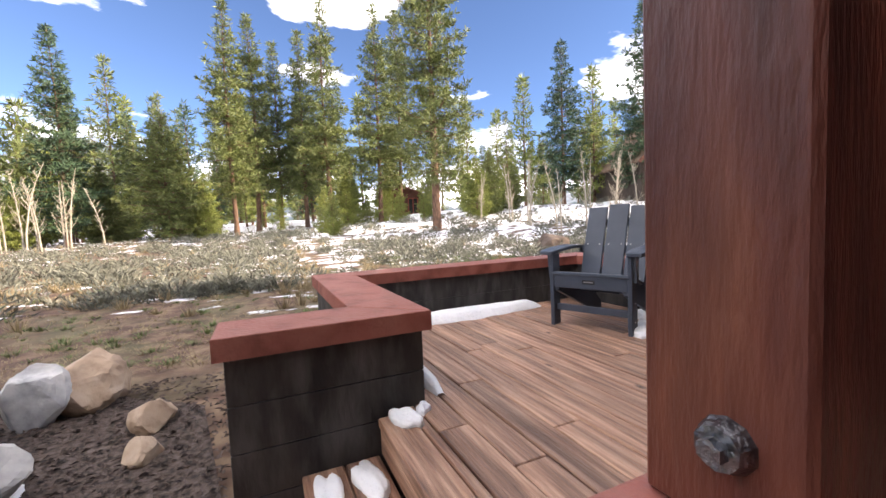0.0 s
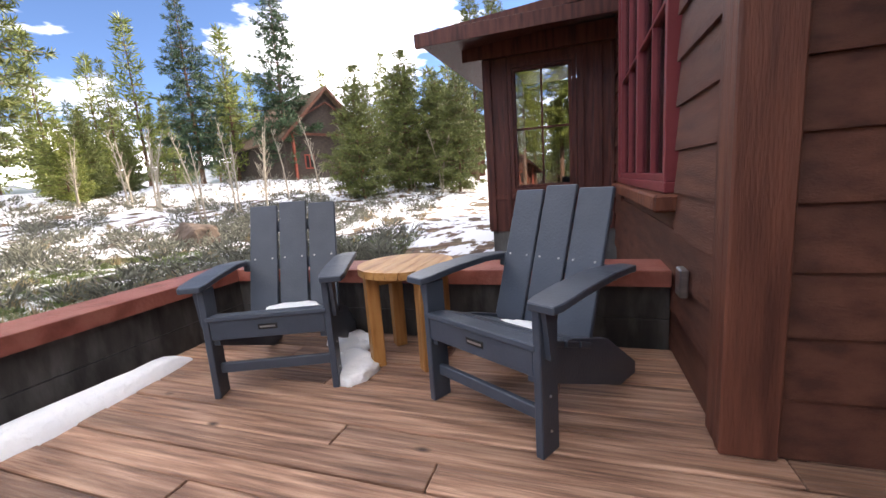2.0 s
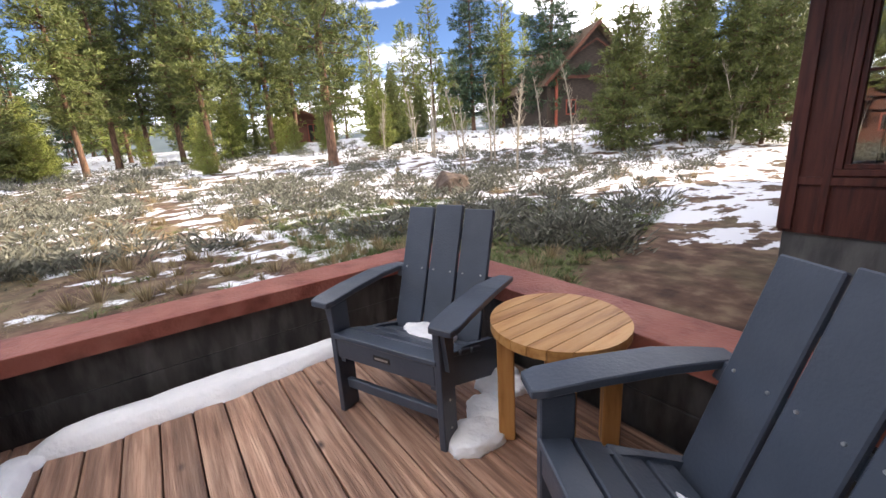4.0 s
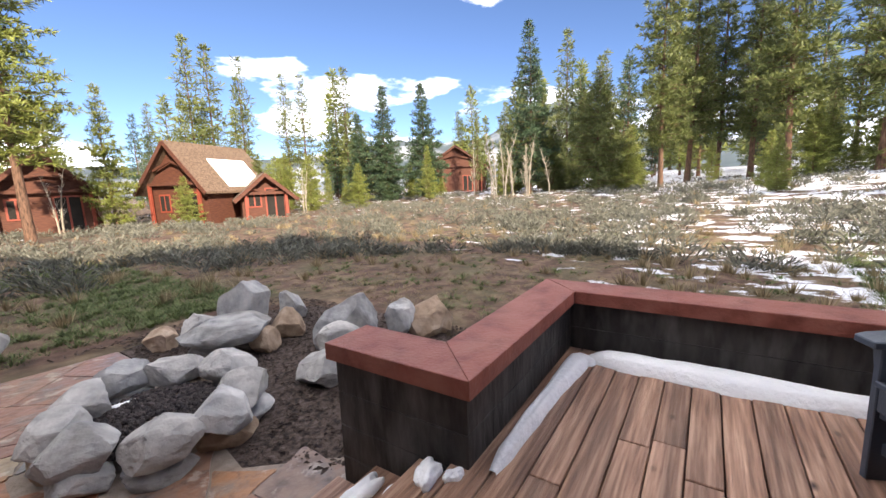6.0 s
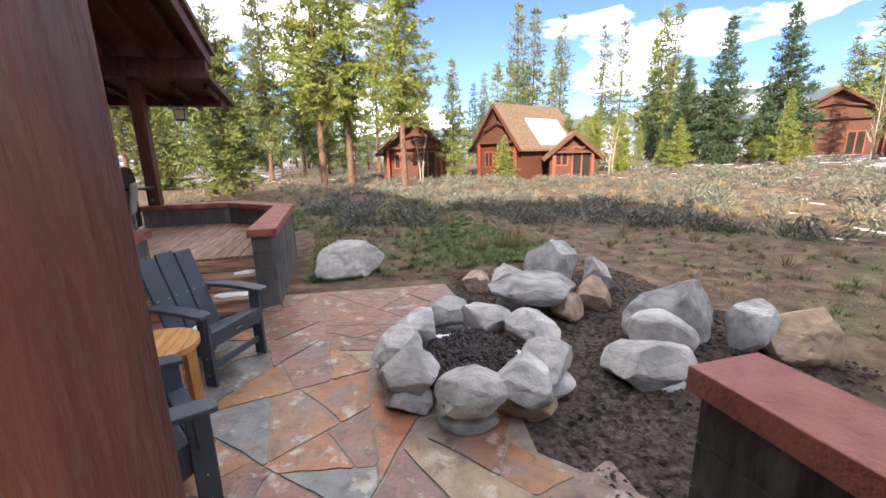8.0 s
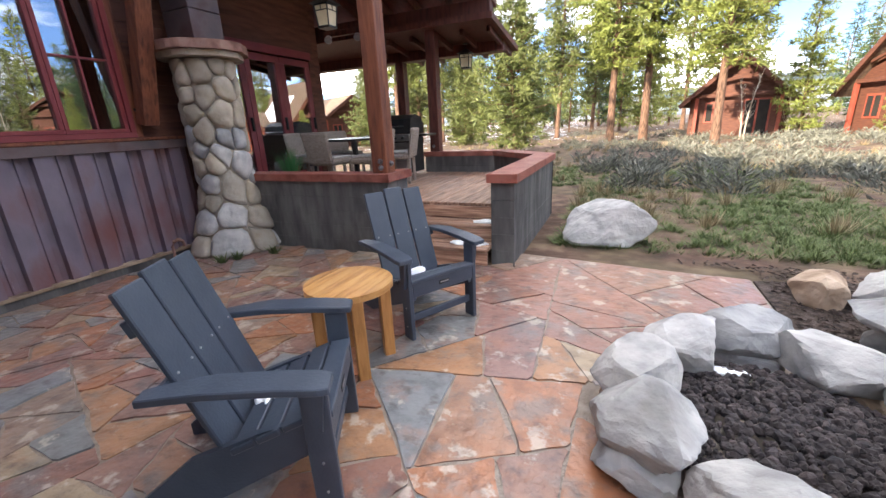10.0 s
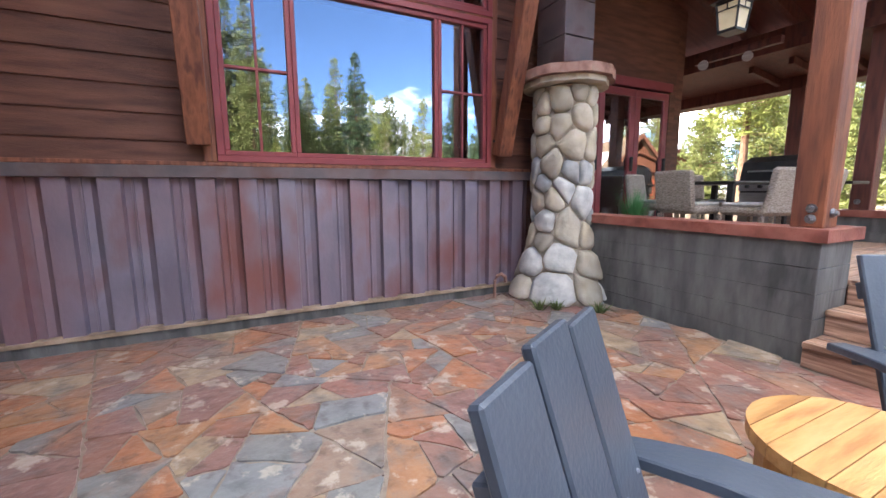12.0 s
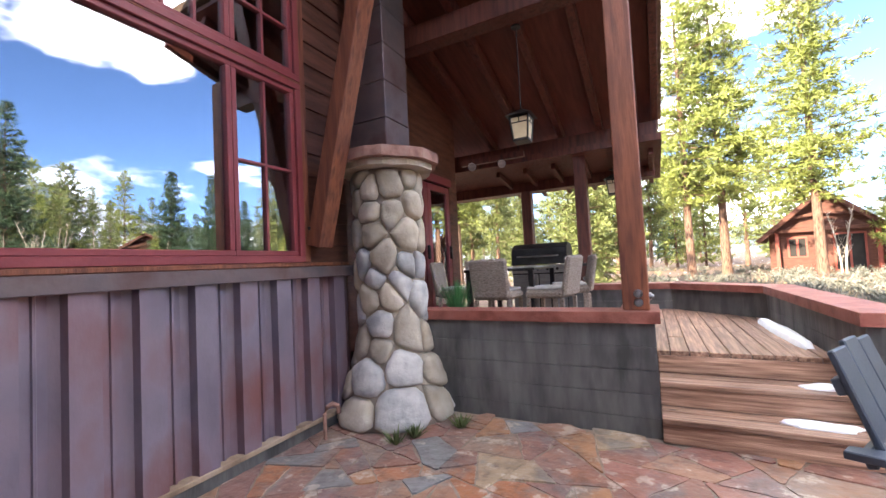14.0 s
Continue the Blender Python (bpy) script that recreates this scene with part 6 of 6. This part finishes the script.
for row in (("dark", -40.9, 42.6, 19.4), ("slim", -35.7, 43.7, 16.6), ("slim", -44.9, 44.6, 17.0), ("dark", -50.8, 37.5, 19.4), ("slim", -56.1, 45.5, 13.7), ("bushy", -59.9, 23.4, 8.1), ("bushy", -66.3, 27.4, 10.0), ("bushy", -70.9, 28.4, 8.8), ("bushy", -73.4, 26.3, 8.3),
            ("tall", -76.1, 33.3, 17.1), ("tall", -79.3, 35.3, 17.9), ("slim", -32, 48, 14.5), ("young", -30.5, 34, 7.5), ("slim", -64, 38, 13)):
    tree_to(*row)
# the wood behind
for k in range(120):
    az = trng.uniform(-85, 135)
    d = trng.uniform(46, 92)
    if 55 < az < 84 and d < 52 or 118 < az < 130 and d < 60:
        continue
    hgt = d * math.tan(radians(trng.uniform(7.5, 13.5))) + 1
    if -16 < az < 9:
        hgt *= 1.45
    tree(trng.choice(("tall", "tall", "slim", "slim", "dark", "bushy")), az, d, min(hgt, 26))
for k in range(34):
    az, d = trng.uniform(-34, 24), trng.uniform(43.5, 66)
    tree(trng.choice(("tall", "tall", "slim", "dark")), az, d, trng.uniform(8, 17))
for k in range(50):
    az, d = trng.uniform(-34, 58), trng.uniform(33, 48)
    tree(trng.choice(("young", "young", "bushy", "slim")), az, d, trng.uniform(2.2, 5.5))
# behind the camera, for reflections and closure
for k in range(16):
    az, d = trng.uniform(140, 270), trng.uniform(30, 50)
    tree(trng.choice(("tall", "dark")), az, d, trng.uniform(12, 20))


def bare_tree(az, dist, height, seed, lean=0.0):
    rng = random.Random(seed)
    x, y = EYE[0] + dist * math.cos(radians(az)), EYE[1] + dist * math.sin(radians(az))
    root = empty("bare_aspen", pose(x, y, ground_z(x, y) - 0.1, 0, 0, rng.uniform(0, 360)))
    tagged(root, "leafless pale-barked aspen in the meadow", "tree", "aspens")
    tr, br = bmesh.new(), bmesh.new()
    for s in range(rng.choice((1, 2, 2, 3))):
        lx, ly = rng.uniform(-0.2, 0.2) + lean, rng.uniform(-0.2, 0.2)
        h = height * rng.uniform(0.75, 1.0)
        pts = [(0.15 * s + lx * h * f * f, 0.1 * s + ly * h * f * f, h * f) for f in (0, 0.25, 0.5, 0.75, 1)]
        tube(pts, [0.05, 0.042, 0.032, 0.02, 0.006], 6, tr)
        for k in range(22):
            f = rng.uniform(0.2, 0.98)
            a = rng.uniform(0, 6.283)
            p = Vector((0.15 * s + lx * h * f * f, 0.1 * s + ly * h * f * f, h * f))
            L = rng.uniform(0.3, 0.9) * (1.25 - f) * height / 5
            q = p + Vector((math.cos(a) * 0.6, math.sin(a) * 0.6, 0.75)) * L * 0.6
            e = q + Vector((math.cos(a) * 0.4, math.sin(a) * 0.4, 0.9)) * L * 0.6
            tube([p, q, e], [0.014, 0.010, 0.004], 4, br, False)
            for j in range(3):
                u = p.lerp(e, rng.uniform(0.4, 1))
                w = u + Vector((rng.uniform(-1, 1), rng.uniform(-1, 1), rng.uniform(0.2, 1))) * L * 0.35
                tube([u, w], [0.006, 0.003], 3, br, False)
    part("trunk", tr, M["birch"], root)
    part("branchwork", br, M["birch"], root)["kind"] = "stuff"


for k, (az, d, h) in enumerate(((23.6, 30, 5.6), (22.5, 31, 5.0), (25.5, 32, 5.5), (20.3, 30, 5.0), (17.5, 31, 4.2), (28, 34, 5), (-40, 20, 4.6), (-43.5, 22, 4.4), (-47, 19, 4.8), (-50, 24, 5.2), (-35.5, 24, 4.6),
                              (-33, 26, 4.5), (-54, 22, 5.0), (-58, 25, 4.6), (-64, 30, 5.2), (-67, 27, 4.2), (-29, 28, 4), (77.3, 29, 4.2), (57, 30, 4.0), (73.5, 31, 4), (52, 31, 3.5), (35, 38, 4.5), (-71, 26, 4.5))):
    bare_tree(az, d, h, 200 + k, 0.25 if az == -47 else 0)


# ---- shrubs and grass of the meadow ----
def dome(rng, vs, fs, x, y, z, count, h, spread, w):
    """A rounded twiggy bush: short leafy slivers spread through a half ball."""
    for _ in range(count):
        a, u = rng.uniform(0, 6.283), rng.random() ** 0.5
        el = rng.uniform(0.05, 1.5)
        r = spread * u
        c = Vector((x + r * math.cos(a) * math.cos(el * 0.8), y + r * math.sin(a) * math.cos(el * 0.8), z + h * u * math.sin(el) * 0.85))
        v = Vector((math.cos(a) * 0.7 + rng.uniform(-0.5, 0.5), math.sin(a) * 0.7 + rng.uniform(-0.5, 0.5), rng.uniform(0.2, 1.2))).normalized()
        s = v.cross(Vector((rng.uniform(-1, 1), rng.uniform(-1, 1), 0.3))).normalized()
        ln = 0.34 * h * rng.uniform(0.6, 1.3)
        b = len(vs)
        vs += [tuple(c - v * ln * 0.5), tuple(c + s * w), tuple(c + v * ln * 0.6), tuple(c - s * w)]
        fs.append((b, b + 1, b + 2, b + 3))


def shrub_field(name, count, mat, label, category, seed, rmin, rmax, az0, az1, h, spread, blades, w, dens, clump=blade_clump):
    rng = random.Random(seed)
    vs, fs = [], []
    tries = 0
    while count and tries < 200000:
        tries += 1
        az, r = radians(rng.uniform(az0, az1)), rmin + (rmax - rmin) * rng.random() ** 1.3
        x, y = EYE[0] + 1.5 + r * math.cos(az), EYE[1] + 1.5 + r * math.sin(az)
        if (x < 6.6 and -3.2 < y < 5.9) or (x < 4.6 and y < -1) or (x < 1.9 and y < 10.5) or (x < 6.5 and 1.0 < y < 5.8):
            continue
        if dens(x, y) < rng.random():
            continue
        count -= 1
        s = rng.uniform(0.6, 1.35)
        f = 1.0 + 0.03 * r
        clump(rng, vs, fs, x, y, ground_z(x, y) - 0.03, max(10, int(blades * (1.5 - min(1, r / 40)))), h * s, spread * s, w * f)
    tagged(new(name, raw_mesh(name, vs, fs, M[mat])), label, category, kind="stuff")


def patchy(x, y):
    return 0.5 + 1.1 * noise.noise(Vector((x * 0.16, y * 0.16, 1.7)))


shrub_field("sagebrush", 1650, "sage", "grey-green sagebrush clumps across the meadow", "shrubs", 1, 8.0, 40, -75, 100, 0.46, 0.46, 95, 0.013, lambda x, y: patchy(x, y) + (0.2 if x > 9 else -0.1), dome)
shrub_field("dry_grass_tufts", 800, "drygrass", "tufts of pale dry grass in the meadow", "grass", 2, 5.5, 38, -75, 115, 0.26, 0.24, 45, 0.007, lambda x, y: 1.1 - patchy(x, y))
shrub_field("green_grass_tufts", 4800, "grass", "short green grass tufts beside the patio", "grass", 3, 2.0, 13, -75, 118, 0.085, 0.17, 34, 0.009, lambda x, y: (0.3 + 1.6 * max(0, 0.35 + noise.noise(Vector((x * 0.45, y * 0.45, 5))))) if (y > 4.5 and x < 6) or y < -2.5 else 0.04)
shrub_field("ground_litter_tufts", 4200, "drygrass", "short dry grass and litter on the ground", "grass", 4, 2.5, 14, -70, 115, 0.06, 0.13, 24, 0.005, lambda x, y: 0.7)


# ---- neighbouring cabins ----
def cabin(name, x, y, turn, w, d, eave, peak, label, snow=False, z=None, windows=True, wall="cabin"):
    """A gabled cabin; its gable front faces local -y, centred on x = 0."""
    root = empty(name, pose(x, y, ground_z(x, y) - 0.1 if z is None else z, 0, 0, turn))
    tagged(root, label, "cabin", "neighbouring cabins")
    bm = bmesh.new()
    f = [(-w / 2, 0), (w / 2, 0), (w / 2, eave), (0, peak), (-w / 2, eave)]
    ends = [[bm.verts.new((px, yy, pz)) for px, pz in f] for yy in (0, d)]
    for k in range(5):
        bm.faces.new((ends[0][k], ends[0][(k + 1) % 5], ends[1][(k + 1) % 5], ends[1][k]))
    bm.faces.new(ends[0][::-1])
    bm.faces.new(ends[1])
    bmesh.ops.recalc_face_normals(bm, faces=bm.faces)
    part("wall", bm, M[wall], root)
    sl = (peak - eave) / (w / 2)
    for s in (-1, 1):
        bm = bmesh.new()
        o = w / 2 + 0.5
        c = [(0, -0.7, peak + 0.03), (s * o, -0.7, peak - sl * o + 0.03), (s * o, d + 0.5, peak - sl * o + 0.03), (0, d + 0.5, peak + 0.03)]
        lo = [bm.verts.new(p) for p in c]
        hi = [bm.verts.new((p[0], p[1], p[2] + 0.16)) for p in c]
        bm.faces.new(lo)
        bm.faces.new(hi[::-1])
        for k in range(4):
            bm.faces.new((lo[k], lo[(k + 1) % 4], hi[(k + 1) % 4], hi[k]))
        bmesh.ops.recalc_face_normals(bm, faces=bm.faces)
        roof = part("roof", bm, M["roofbrown"], root)
        part("barge_board", beam((0, -0.72, peak + 0.05), (s * o, -0.72, peak - sl * o + 0.05), 0.06, 0.24), M["cabin"], root)
        part("gable_brace", beam((0, -0.35, peak - 1.1), (s * w * 0.3, -0.35, peak - sl * w * 0.3 - 0.05), 0.12, 0.14), M["cabin"], root)
    part("tie_beam", box(-w * 0.42, -0.42, eave + 0.05, w * 0.42, -0.28, eave + 0.25, 0.01), M["cabin"], root)
    if windows:
        for wx, ww, z0, z1 in ((-w * 0.24, 0.9, 0.9, 2.1), (w * 0.2, 1.3, 0.1, 2.2)):
            win = part("window", box(wx - ww / 2, -0.05, z0, wx + ww / 2, -0.005, z1, 0.01), M["cabinred"], root)
            part("pane", box(wx - ww / 2 + 0.1, -0.06, z0 + 0.1, wx - 0.05, -0.052, z1 - 0.1, 0), M["interior"], win)
            part("pane", box(wx + 0.05, -0.06, z0 + 0.1, wx + ww / 2 - 0.1, -0.052, z1 - 0.1, 0), M["interior"], win)
        for s in (-1, 1):
            part("porch_post", box(s * w * 0.42 - 0.09, -0.4, 0, s * w * 0.42 + 0.09, -0.22, eave + 0.1, 0.01), M["cabinred"], root)
    if snow:
        bm = bmesh.new()
        c = [(w * 0.22, 1.6, 0), (w * 0.56, 1.6, 0), (w * 0.56, d * 0.85, 0), (w * 0.22, d * 0.85, 0)]
        c = [(px, py, peak - sl * abs(px) + 0.2) for px, py, _ in c]
        lo = [bm.verts.new(p) for p in c]
        hi = [bm.verts.new((p[0], p[1], p[2] + 0.12)) for p in c]
        bm.faces.new(hi)
        for k in range(4):
            bm.faces.new((lo[k], lo[(k + 1) % 4], hi[(k + 1) % 4], hi[k]))
        bmesh.ops.recalc_face_normals(bm, faces=bm.faces)
        part("roof_snow", bm, M["snow"], root, "patch of white snow on the roof")
    return root


def at(az, d):
    return EYE[0] + d * math.cos(radians(az)), EYE[1] + d * math.sin(radians(az))


x, y = at(78, 31.5)
cabin("cabin", x, y, -14, 4.8, 6.5, 2.3, 4.5, "brown gabled cabin with a red door wall")
x, y = at(66.3, 31)
cabin("cabin", x, y, -70, 4.6, 6.0, 2.6, 5.3, "red-brown gabled cabin with snow on its roof", snow=True)
x, y = at(56.6, 29.5)
cabin("cabin", x, y, -26, 3.0, 4.0, 1.7, 3.0, "small red-brown gabled wing of the cabin")
x, y = at(31, 52)
cabin("cabin", x, y, -50, 8, 9, 3.2, 5.8, "brown timber cabin with snow between the firs")
x, y = at(-18.3, 52)
cabin("cabin", x, y, -105, 6, 7, 2.3, 3.6, "low red-brown cabin in the wood")
x, y = at(-56, 38)
cabin("cabin", x, y, -115, 8, 10, 3.6, 7.6, "large dark timber lodge among the trees", wall="cabindark")
x, y = at(-71, 36)
cabin("cabin", x, y, -160, 8, 8, 2.6, 5.0, "dark red timber lodge among the trees")
x, y = at(124, 40)
cabin("cabin", x, y, 60, 6, 8, 2.4, 4.4, "brown shingle-roofed cabin behind the porch")

# ---- pieces of the floors, last ----
deck_boards("floor_deck", -0.45, -1.93, EX0 + 0.03, 0.46, "x", "deck", "brown weathered plank deck with snow at its edge", 31)
deck_boards("floor_deck_edge", 2.12, 0.463, 3.385, 0.60, "x", "deck", "brown weathered edge plank of the deck above the steps", 33)
deck_boards("floor_porch", -2.6, 5.475, RX0 + 0.03, 8.42, "y", "deck_ns", "brown weathered plank porch floor", 32)
patio()
